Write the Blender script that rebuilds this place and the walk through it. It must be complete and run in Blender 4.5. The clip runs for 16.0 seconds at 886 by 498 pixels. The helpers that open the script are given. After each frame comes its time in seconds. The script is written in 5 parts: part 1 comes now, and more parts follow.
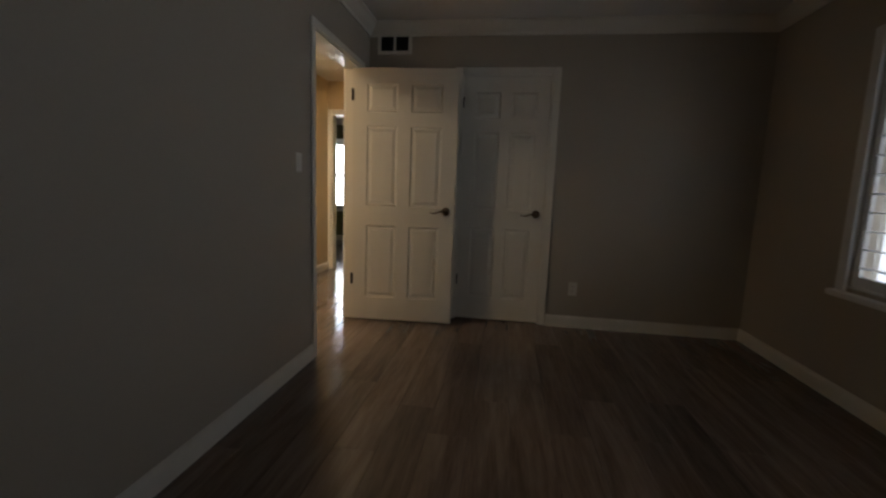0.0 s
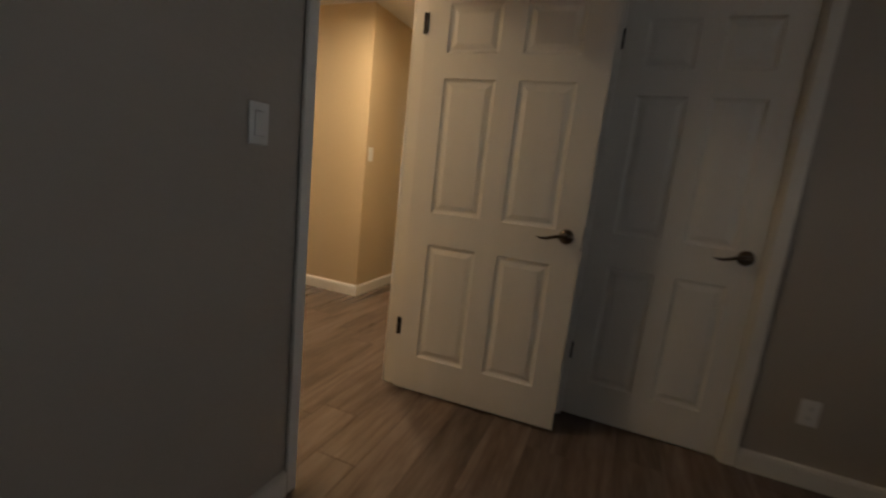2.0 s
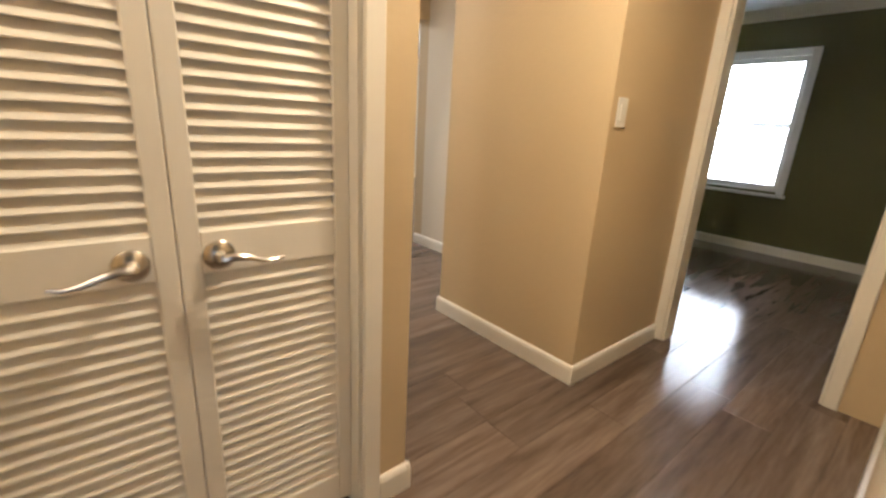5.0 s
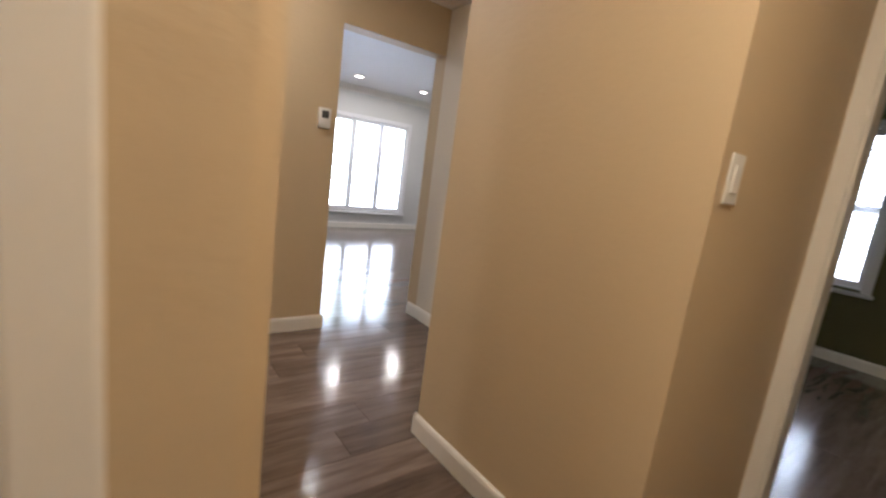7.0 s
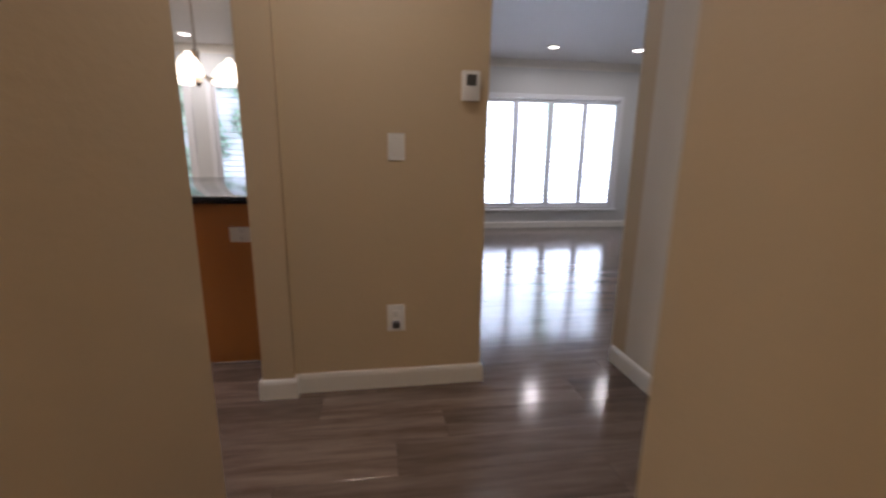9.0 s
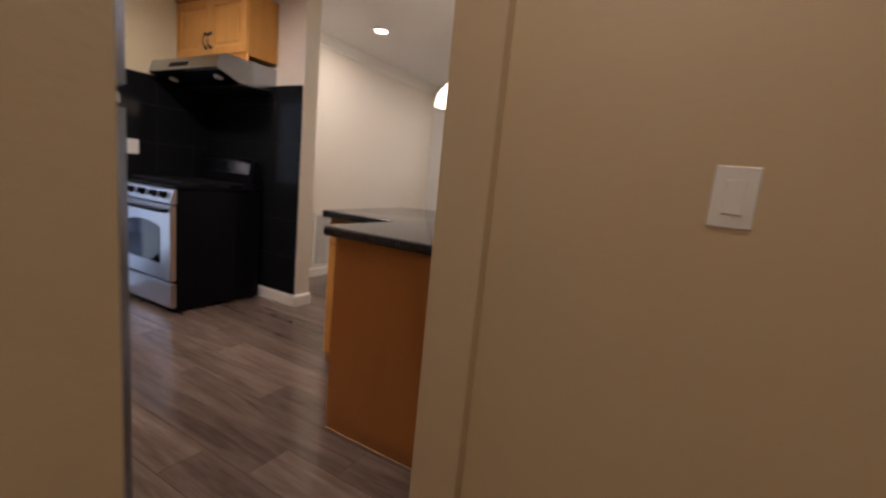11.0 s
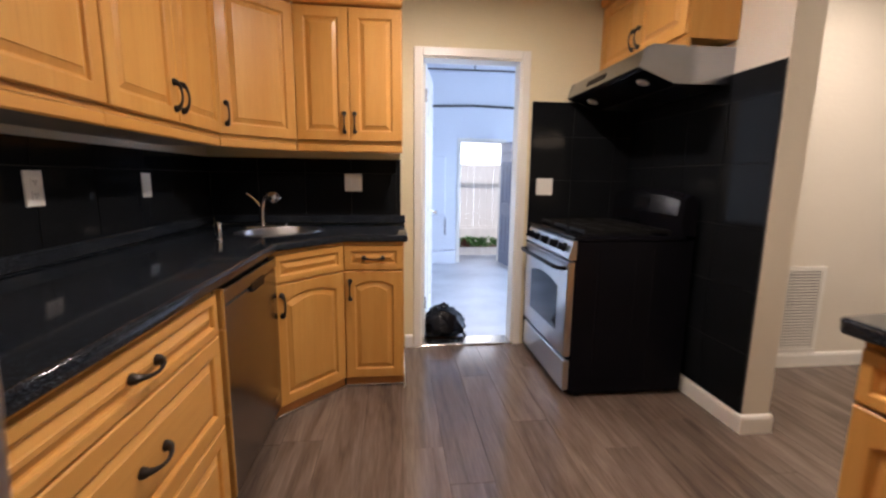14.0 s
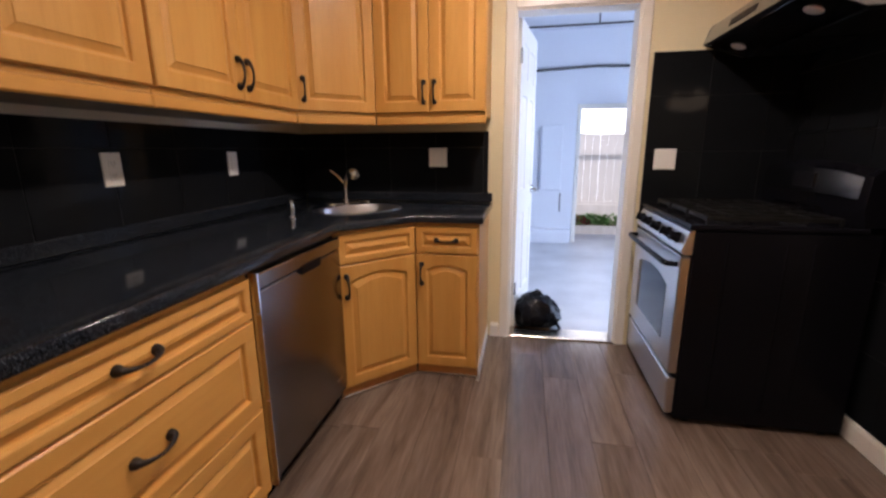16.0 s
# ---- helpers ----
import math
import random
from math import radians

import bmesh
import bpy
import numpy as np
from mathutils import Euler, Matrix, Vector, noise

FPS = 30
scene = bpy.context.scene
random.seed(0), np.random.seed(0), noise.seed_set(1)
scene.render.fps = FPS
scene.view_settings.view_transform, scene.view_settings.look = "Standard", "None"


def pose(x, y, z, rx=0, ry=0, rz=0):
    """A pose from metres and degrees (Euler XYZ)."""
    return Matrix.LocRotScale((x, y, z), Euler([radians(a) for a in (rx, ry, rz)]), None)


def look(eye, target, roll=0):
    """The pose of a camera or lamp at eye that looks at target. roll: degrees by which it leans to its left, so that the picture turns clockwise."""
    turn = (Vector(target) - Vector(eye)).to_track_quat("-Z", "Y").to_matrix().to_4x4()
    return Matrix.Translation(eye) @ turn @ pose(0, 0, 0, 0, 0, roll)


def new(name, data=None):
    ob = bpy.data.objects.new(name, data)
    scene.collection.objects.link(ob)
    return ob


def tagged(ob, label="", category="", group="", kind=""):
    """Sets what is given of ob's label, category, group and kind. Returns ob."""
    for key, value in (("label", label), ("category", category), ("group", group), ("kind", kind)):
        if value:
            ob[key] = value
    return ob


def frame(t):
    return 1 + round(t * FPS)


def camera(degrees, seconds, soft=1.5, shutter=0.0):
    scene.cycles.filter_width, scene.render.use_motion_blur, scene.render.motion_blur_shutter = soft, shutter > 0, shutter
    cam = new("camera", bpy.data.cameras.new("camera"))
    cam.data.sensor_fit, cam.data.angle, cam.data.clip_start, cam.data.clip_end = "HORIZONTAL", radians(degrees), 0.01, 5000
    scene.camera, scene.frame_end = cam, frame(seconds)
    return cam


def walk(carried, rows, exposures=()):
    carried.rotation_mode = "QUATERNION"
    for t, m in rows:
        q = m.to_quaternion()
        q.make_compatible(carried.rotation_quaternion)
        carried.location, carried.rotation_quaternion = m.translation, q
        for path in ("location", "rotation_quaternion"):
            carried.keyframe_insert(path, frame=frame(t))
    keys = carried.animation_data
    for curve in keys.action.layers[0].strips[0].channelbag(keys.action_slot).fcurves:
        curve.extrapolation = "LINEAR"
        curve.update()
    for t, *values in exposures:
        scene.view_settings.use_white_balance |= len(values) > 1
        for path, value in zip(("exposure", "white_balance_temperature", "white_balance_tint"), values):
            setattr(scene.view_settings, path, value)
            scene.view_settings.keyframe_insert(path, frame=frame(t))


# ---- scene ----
cam = camera(91.8, 16.0, soft=2.4, shutter=0.5)
PATH = [
    (0, (1.181, -3.634, 1.107), (0.908, -1.671, 0.836), 2.1),
    (0.5, (1.164, -3.288, 1.126), (0.843, -1.331, 0.864), 0.1),
    (1, (1.102, -2.936, 1.114), (0.885, -0.974, 0.788), 0.6),
    (1.5, (1.012, -2.579, 1.146), (0.652, -0.672, 0.663), 3.4),
    (2, (0.928, -2.168, 1.157), (0.188, -0.342, 0.811), 6.1),
    (2.5, (0.808, -1.805, 1.152), (-0.077, -0.067, 0.707), 2.3),
    (3, (0.646, -1.494, 1.191), (-0.356, 0.188, 0.785), 3.9),
    (3.5, (0.51, -1.232, 1.176), (-0.787, 0.204, 0.67), 0.5),
    (4, (0.332, -0.991, 1.171), (-1.133, 0.251, 0.61), 2.4),
    (4.2, (0.231, -0.906, 1.163), (-1.238, 0.301, 0.543), 3.2),
    (6.3, (-0.528, -0.433, 1.174), (-1.988, 0.857, 0.748), 2.9),
    (6.5, (-0.543, -0.372, 1.166), (-1.94, 0.98, 0.687), 4.9),
    (6.6, (-0.568, -0.325, 1.162), (-1.98, 1.012, 0.69), 6.3),
    (7, (-0.714, -0.088, 1.177), (-2.282, 1.104, 0.832), 7.5),
    (7.5, (-0.85, 0.085, 1.173), (-2.464, 1.196, 0.772), 5.9),
    (8, (-1.053, 0.281, 1.194), (-2.713, 1.304, 0.748), 6.6),
    (8.5, (-1.3, 0.441, 1.146), (-3.079, 1.23, 0.685), 2.6),
    (9, (-1.535, 0.519, 1.142), (-3.462, 0.82, 0.7), 0.8),
    (9.2, (-1.633, 0.517, 1.147), (-3.579, 0.701, 0.723), -0.9),
    (11.3, (-2.645, 0.545, 1.136), (-4.268, -0.556, 0.768), 5.7),
    (11.5, (-2.735, 0.487, 1.156), (-4.292, -0.691, 0.740), 4.8),
    (12, (-2.868, 0.362, 1.208), (-4.204, -1.058, 0.775), 2.3),
    (12.5, (-3.041, 0.188, 1.231), (-3.974, -1.540, 0.853), 4.2),
    (13, (-3.097, 0.067, 1.225), (-3.638, -1.806, 0.776), -0.1),
    (13.5, (-3.159, -0.139, 1.256), (-3.673, -2.024, 0.826), 2.5),
    (14, (-3.224, -0.383, 1.231), (-3.443, -2.344, 0.906), 0.7),
    (14.5, (-3.289, -0.511, 1.232), (-3.454, -2.45, 0.77), 3.1),
    (15, (-3.397, -0.619, 1.22), (-3.597, -2.547, 0.726), 2.4),
    (15.5, (-3.489, -0.661, 1.211), (-3.294, -2.577, 0.673), 1.3),
    (16, (-3.487, -0.647, 1.242), (-3.125, -2.562, 0.792), -0.4),
]
EXPOSURES = [
    (0, 0.3, 6400, 10), (2.0, 0.3, 6600, 13), (2.5, 0.5, 6550, 13), (3.0, 0.95, 6550, 13), (3.5, 1.05, 6400, 11), (4.2, 1.15, 6200, 11),
    (6.3, 0.42, 5950, 14), (7.0, 0.33, 5700, 15), (8.0, -0.15, 5800, 18), (8.5, -0.45, 5650, 19), (9.2, -0.5, 5600, 20),
    (11.3, -0.4, 6100, 24), (12.0, -0.1, 6100, 26), (12.5, 0.1, 5950, 26), (14.0, -0.1, 6350, 21), (15.0, -0.18, 6350, 22), (16.0, -0.27, 6450, 25),
]
walk(cam, [(t, look(eye, target, roll)) for t, eye, target, roll in PATH], EXPOSURES)

# ---- world, daylight and exposure ----
world = bpy.data.worlds.new("world")
scene.world = world
world.use_nodes = True
wn = world.node_tree
sky = wn.nodes.new("ShaderNodeTexSky")
sky.sky_type, sky.sun_disc = "NISHITA", False
sky.sun_elevation, sky.sun_rotation = radians(66), radians(20)
wn.links.new(sky.outputs[0], wn.nodes["Background"].inputs[0])
wn.nodes["Background"].inputs[1].default_value = 0.15
sun = new("sun", bpy.data.lights.new("sun", "SUN"))
sun.data.energy, sun.data.angle, sun.data.color = 5.0, radians(8), (1.0, 0.96, 0.9)
sun.matrix_world = look((0, 0, 20), (-3.0, -8.0, 0))

WARM = (1.0, 0.80, 0.54)
SOFT = (1.0, 0.89, 0.74)


def lamp_spot(name, x, y, z, watts, color, size=0.12):
    """A lamp under a ceiling fixture, shining down."""
    d = bpy.data.lights.new(name, "AREA")
    d.shape, d.size, d.energy, d.color = "DISK", size, watts, color
    ob = new(name, d)
    ob.location = (x, y, z)
    return ob


CEIL = 2.44
HALL_LAMP = (-0.76, 0.34)
# The south lamp is an unseen fill for the open bedroom door.
HALL_FILL_SOUTH = (-0.90, -1.3)
lamp_spot("hall_light", *HALL_LAMP, CEIL - 0.092, 15, WARM, 0.15)
lamp_spot("hall_light", *HALL_FILL_SOUTH, CEIL - 0.092, 7.5, WARM, 0.35)
CANS_LIVING = [(-7.05, 2.75), (-7.0, 3.87), (-4.78, 1.5), (-4.7, 3.3)]
CANS_DINING = [(-5.77, -2.15), (-7.35, -1.65)]
CANS_KITCHEN = [(-3.65, -1.0, 14), (-3.6, -2.25, 31)]
# Unseen passage can, added to brighten the thermostat wall.
FILL_CAN_PASSAGE = [(-2.9, 0.42)]
lamp_spot("can_light", *FILL_CAN_PASSAGE[0], CEIL - 0.012, 6.5, SOFT)
for cx, cy in CANS_LIVING:
    lamp_spot("can_light", cx, cy, CEIL - 0.012, 9, SOFT)
for cx, cy in CANS_DINING:
    lamp_spot("can_light", cx, cy, CEIL - 0.012, 17, SOFT)
for cx, cy, watts in CANS_KITCHEN:
    lamp_spot("can_light", cx, cy, CEIL - 0.012, watts, SOFT)

# Unseen area lamp, added in a guessed side opening to brighten the garage.
garage_fill = bpy.data.lights.new("garage_fill_daylight", "AREA")
garage_fill.shape, garage_fill.size, garage_fill.size_y, garage_fill.energy, garage_fill.color = "RECTANGLE", 1.5, 2.1, 150, (0.55, 0.74, 1.0)
new("garage_fill_daylight", garage_fill).matrix_world = look((-6.52, -4.47, 1.0), (-4.0, -4.9, 0.7))

# ---- materials ----


def nodes_of(name):
    m = bpy.data.materials.new(name)
    m.use_nodes = True
    return m, m.node_tree, m.node_tree.nodes["Principled BSDF"]


def add(nt, kind, **props):
    n = nt.nodes.new(kind)
    for k, v in props.items():
        n.inputs[k].default_value = v
    return n


def coords(nt, scale=(1, 1, 1), shift=False):
    tc = nt.nodes.new("ShaderNodeTexCoord")
    mp = nt.nodes.new("ShaderNodeMapping")
    mp.inputs["Scale"].default_value = scale
    nt.links.new(tc.outputs["Object"], mp.inputs["Vector"])
    if shift:
        oi = nt.nodes.new("ShaderNodeObjectInfo")
        mul = nt.nodes.new("ShaderNodeMath")
        mul.operation = "MULTIPLY"
        mul.inputs[1].default_value = 37.0
        nt.links.new(oi.outputs["Random"], mul.inputs[0])
        nt.links.new(mul.outputs[0], mp.inputs["Location"])
        return mp.outputs[0], oi.outputs["Random"]
    return mp.outputs[0]


def mixed(nt, fac, c1, c2):
    mx = nt.nodes.new("ShaderNodeMix")
    mx.data_type = "RGBA"
    for sock, c in ((6, c1), (7, c2)):
        if isinstance(c, tuple):
            mx.inputs[sock].default_value = (*c, 1)
        else:
            nt.links.new(c, mx.inputs[sock])
    if isinstance(fac, float):
        mx.inputs[0].default_value = fac
    else:
        nt.links.new(fac, mx.inputs[0])
    return mx.outputs[2]


def ramp(nt, fac, lo, hi):
    r = nt.nodes.new("ShaderNodeMapRange")
    r.inputs[1].default_value, r.inputs[2].default_value = lo, hi
    nt.links.new(fac, r.inputs[0])
    return r.outputs[0]


def surface(name, c1, c2, rough, big=2.0, fine=60.0, bump=0.1, dist=0.002, metal=0.0, spread=0.06, coat=0.0, stretch=(1, 1, 1), spec=0.5):
    """Two-scale colour change, rough gloss change and a fine relief."""
    m, nt, b = nodes_of(name)
    v = coords(nt, stretch)
    n1 = add(nt, "ShaderNodeTexNoise", Scale=big, Detail=4.0)
    n2 = add(nt, "ShaderNodeTexNoise", Scale=fine, Detail=5.0)
    for n in (n1, n2):
        nt.links.new(v, n.inputs["Vector"])
    half = nt.nodes.new("ShaderNodeMath")
    half.operation = "MULTIPLY_ADD"
    half.inputs[1].default_value = 0.4
    nt.links.new(n2.outputs[0], half.inputs[0])
    scaled = ramp(nt, n1.outputs[0], 0.3, 0.9)
    nt.links.new(scaled, half.inputs[2])
    nt.links.new(mixed(nt, half.outputs[0], c1, c2), b.inputs["Base Color"])
    rr = nt.nodes.new("ShaderNodeMapRange")
    rr.inputs[3].default_value, rr.inputs[4].default_value = max(rough - spread, 0.02), rough + spread
    nt.links.new(n1.outputs[0], rr.inputs[0])
    nt.links.new(rr.outputs[0], b.inputs["Roughness"])
    b.inputs["Metallic"].default_value = metal
    b.inputs["Coat Weight"].default_value = coat
    b.inputs["Specular IOR Level"].default_value = spec
    if bump:
        bp = nt.nodes.new("ShaderNodeBump")
        bp.inputs["Strength"].default_value, bp.inputs["Distance"].default_value = bump, dist
        nt.links.new(n2.outputs[0], bp.inputs["Height"])
        nt.links.new(bp.outputs[0], b.inputs["Normal"])
    return m


def paint(name, c, rough=0.55):
    """Wall paint over a hand-trowelled skim coat."""
    d = tuple(x * 0.93 for x in c)
    return surface(name, c, d, rough, big=0.9, fine=30.0, bump=0.38, dist=0.003, spread=0.08, stretch=(0.8, 0.8, 1.5))


def plank_wood(name):
    m, nt, b = nodes_of(name)
    v, rnd = coords(nt, (10, 0.9, 1), shift=True)
    grain = add(nt, "ShaderNodeTexNoise", Scale=1.6, Detail=6.0, Distortion=0.8)
    fibre = add(nt, "ShaderNodeTexNoise", Scale=9.0, Detail=5.0)
    for n in (grain, fibre):
        nt.links.new(v, n.inputs["Vector"])
    g = ramp(nt, grain.outputs[0], 0.32, 0.68)
    c = mixed(nt, g, (0.092, 0.059, 0.042), (0.240, 0.172, 0.129))
    f = ramp(nt, fibre.outputs[0], 0.35, 0.75)
    c2 = mixed(nt, f, (0.100, 0.067, 0.047), (0.215, 0.156, 0.116))
    c = mixed(nt, 0.38, c, c2)
    tone = nt.nodes.new("ShaderNodeHueSaturation")
    tone.inputs["Saturation"].default_value = 0.92
    tr = nt.nodes.new("ShaderNodeMapRange")
    tr.inputs[3].default_value, tr.inputs[4].default_value = 0.78, 1.18
    nt.links.new(rnd, tr.inputs[0])
    nt.links.new(tr.outputs[0], tone.inputs["Value"])
    nt.links.new(c, tone.inputs["Color"])
    nt.links.new(tone.outputs[0], b.inputs["Base Color"])
    rr = nt.nodes.new("ShaderNodeMapRange")
    rr.inputs[3].default_value, rr.inputs[4].default_value = 0.105, 0.185
    nt.links.new(fibre.outputs[0], rr.inputs[0])
    nt.links.new(rr.outputs[0], b.inputs["Roughness"])
    bp = nt.nodes.new("ShaderNodeBump")
    bp.inputs["Strength"].default_value, bp.inputs["Distance"].default_value = 0.035, 0.001
    nt.links.new(fibre.outputs[0], bp.inputs["Height"])
    nt.links.new(bp.outputs[0], b.inputs["Normal"])
    return m


def cabinet_wood(name, stretch):
    m, nt, b = nodes_of(name)
    v, rnd = coords(nt, stretch, shift=True)
    g = add(nt, "ShaderNodeTexNoise", Scale=1.0, Detail=5.0, Distortion=0.6)
    f = add(nt, "ShaderNodeTexNoise", Scale=7.0, Detail=4.0)
    for n in (g, f):
        nt.links.new(v, n.inputs["Vector"])
    c = mixed(nt, ramp(nt, g.outputs[0], 0.3, 0.75), (0.57, 0.272, 0.060), (0.65, 0.345, 0.092))
    c = mixed(nt, ramp(nt, f.outputs[0], 0.5, 1.1), c, (0.50, 0.24, 0.055))
    nt.links.new(c, b.inputs["Base Color"])
    b.inputs["Roughness"].default_value = 0.45
    b.inputs["Specular IOR Level"].default_value = 0.3
    b.inputs["Coat Weight"].default_value = 0.06
    b.inputs["Coat Roughness"].default_value = 0.2
    bp = nt.nodes.new("ShaderNodeBump")
    bp.inputs["Strength"].default_value, bp.inputs["Distance"].default_value = 0.06, 0.001
    nt.links.new(f.outputs[0], bp.inputs["Height"])
    nt.links.new(bp.outputs[0], b.inputs["Normal"])
    return m


def speckled(name):
    """Dark laminate with fine pale and blue flecks."""
    m, nt, b = nodes_of(name)
    v = coords(nt)
    vo = add(nt, "ShaderNodeTexVoronoi", Scale=640.0)
    no = add(nt, "ShaderNodeTexNoise", Scale=280.0, Detail=3.0)
    for n in (vo, no):
        nt.links.new(v, n.inputs["Vector"])
    c = mixed(nt, ramp(nt, no.outputs[0], 0.45, 0.75), (0.006, 0.008, 0.011), (0.020, 0.025, 0.035))
    sep = nt.nodes.new("ShaderNodeSeparateColor")
    nt.links.new(vo.outputs["Color"], sep.inputs[0])
    c = mixed(nt, ramp(nt, sep.outputs[0], 0.89, 0.95), c, (0.11, 0.125, 0.15))
    nt.links.new(c, b.inputs["Base Color"])
    rr = nt.nodes.new("ShaderNodeMapRange")
    rr.inputs[3].default_value, rr.inputs[4].default_value = 0.06, 0.12
    b.inputs["Specular IOR Level"].default_value = 0.28
    nt.links.new(no.outputs[0], rr.inputs[0])
    nt.links.new(rr.outputs[0], b.inputs["Roughness"])
    return m


def glow(name, c, strength):
    m, nt, b = nodes_of(name)
    b.inputs["Base Color"].default_value = (*c, 1)
    b.inputs["Emission Color"].default_value = (*c, 1)
    b.inputs["Emission Strength"].default_value = strength
    return m


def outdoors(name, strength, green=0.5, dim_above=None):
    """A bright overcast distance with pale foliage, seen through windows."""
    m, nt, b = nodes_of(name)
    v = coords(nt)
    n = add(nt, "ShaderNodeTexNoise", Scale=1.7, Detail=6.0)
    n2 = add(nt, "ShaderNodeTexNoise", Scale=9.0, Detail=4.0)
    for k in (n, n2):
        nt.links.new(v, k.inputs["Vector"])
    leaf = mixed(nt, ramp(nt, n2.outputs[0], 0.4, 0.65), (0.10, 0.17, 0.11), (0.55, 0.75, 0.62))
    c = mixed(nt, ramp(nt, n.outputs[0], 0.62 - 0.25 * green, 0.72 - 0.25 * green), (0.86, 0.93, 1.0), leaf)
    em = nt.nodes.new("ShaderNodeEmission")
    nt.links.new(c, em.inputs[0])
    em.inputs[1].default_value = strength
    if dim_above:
        # emission painted dimmer with height, so less light falls on the bedroom floor
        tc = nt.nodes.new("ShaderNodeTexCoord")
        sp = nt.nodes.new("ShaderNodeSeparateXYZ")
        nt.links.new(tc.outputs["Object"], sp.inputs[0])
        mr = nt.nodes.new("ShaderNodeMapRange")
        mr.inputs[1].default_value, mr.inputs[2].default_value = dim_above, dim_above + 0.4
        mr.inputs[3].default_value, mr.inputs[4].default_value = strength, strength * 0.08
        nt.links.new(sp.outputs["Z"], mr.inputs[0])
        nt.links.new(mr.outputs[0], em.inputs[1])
    nt.links.new(em.outputs[0], nt.nodes["Material Output"].inputs[0])
    return m


def glass(name):
    m, nt, b = nodes_of(name)
    b.inputs["Base Color"].default_value = (1, 1, 1, 1)
    b.inputs["Roughness"].default_value = 0.0
    b.inputs["Transmission Weight"].default_value = 1.0
    b.inputs["IOR"].default_value = 1.45
    return m


BEIGE = paint("beige_wall_paint", (0.605, 0.478, 0.300))
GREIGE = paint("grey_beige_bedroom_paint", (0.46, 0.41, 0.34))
CREAM = paint("cream_wall_paint", (0.74, 0.68, 0.57))
BUTTER = paint("butter_yellow_wall_paint", (0.76, 0.67, 0.44))
PALE = paint("pale_grey_wall_paint", (0.66, 0.66, 0.64))
OLIVE = paint("olive_green_wall_paint", (0.135, 0.128, 0.048))
CEILING = paint("white_ceiling_paint", (0.78, 0.77, 0.75))
TRIM = surface("white_trim_enamel", (0.80, 0.77, 0.70), (0.76, 0.73, 0.66), 0.32, big=3, fine=45, bump=0.05)
DOORWHITE = surface("white_door_enamel", (0.79, 0.76, 0.69), (0.74, 0.71, 0.64), 0.46, big=2, fine=30, bump=0.08, stretch=(6, 6, 1))
SHUTTER = surface("white_shutter_paint", (0.82, 0.82, 0.82), (0.77, 0.77, 0.78), 0.4, fine=30, bump=0.03)
PLANK = plank_wood("grey_brown_laminate_planks")
UNDER = surface("dark_floor_joints", (0.03, 0.022, 0.017), (0.02, 0.015, 0.012), 0.6)
MAPLE = cabinet_wood("honey_maple_upright_grain", (10, 10, 0.9))
MAPLE_H = cabinet_wood("honey_maple_level_grain", (0.9, 10, 10))
MAPLE_DARK = surface("orange_stained_side_panel", (0.46, 0.185, 0.042), (0.40, 0.155, 0.034), 0.42, big=1.2, fine=16, bump=0.05, stretch=(5, 5, 0.7))
COUNTER = speckled("speckled_black_laminate")
TILE = surface("black_glazed_tile", (0.006, 0.007, 0.008), (0.011, 0.012, 0.014), 0.07, big=1.6, fine=9, bump=0.08, dist=0.002, spread=0.03, spec=0.06)
GROUT = surface("dark_grout", (0.03, 0.03, 0.03), (0.045, 0.045, 0.045), 0.8)
STEEL = surface("brushed_stainless", (0.40, 0.42, 0.47), (0.36, 0.38, 0.43), 0.20, big=1.5, fine=90, bump=0.0, metal=1.0, spread=0.03)
# Stainless darkened in colour to stand for the dishwasher's dim reflections.
STEEL_DARK = surface("darkened_stainless", (0.27, 0.26, 0.26), (0.22, 0.215, 0.215), 0.24, big=1.5, fine=90, bump=0.0, metal=1.0, spread=0.04)
STEEL_H = surface("brushed_stainless_level", (0.58, 0.58, 0.60), (0.52, 0.52, 0.54), 0.3, big=1.5, fine=90, bump=0.0, metal=1.0, spread=0.04)
NICKEL = surface("satin_nickel", (0.58, 0.55, 0.50), (0.50, 0.47, 0.43), 0.24, metal=1.0, bump=0)
CHROME = surface("chrome", (0.75, 0.75, 0.76), (0.7, 0.7, 0.71), 0.09, metal=1.0, bump=0, spread=0.03)
BRONZE = surface("oil_rubbed_bronze", (0.022, 0.018, 0.016), (0.035, 0.028, 0.024), 0.38, metal=0.6, bump=0.05)
BLACK_GLOSS = surface("black_enamel", (0.005, 0.005, 0.0065), (0.007, 0.007, 0.010), 0.14, big=3, fine=20, bump=0.0, spec=0.045)
BLACK_IRON = surface("cast_iron", (0.006, 0.006, 0.006), (0.010, 0.010, 0.010), 0.5, bump=0.3, spec=0.15)
BLACK_GLASS = surface("black_oven_glass", (0.008, 0.008, 0.010), (0.012, 0.012, 0.014), 0.06, bump=0, spread=0.02)
# near-black, painted for the unlit depth of openings, slots and the closet
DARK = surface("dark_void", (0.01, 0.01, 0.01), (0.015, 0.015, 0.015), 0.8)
PLASTIC = surface("white_plastic", (0.80, 0.79, 0.75), (0.77, 0.76, 0.72), 0.35, bump=0)
GREY_PLASTIC = surface("grey_display", (0.09, 0.09, 0.085), (0.06, 0.06, 0.06), 0.25, bump=0)
NYLON = surface("black_plastic_sack", (0.003, 0.003, 0.004), (0.006, 0.006, 0.008), 0.24, big=8, fine=20, bump=0.8, dist=0.016, spread=0.1, spec=0.14)
GARAGE_WHITE = paint("white_garage_paint", (0.70, 0.73, 0.78))
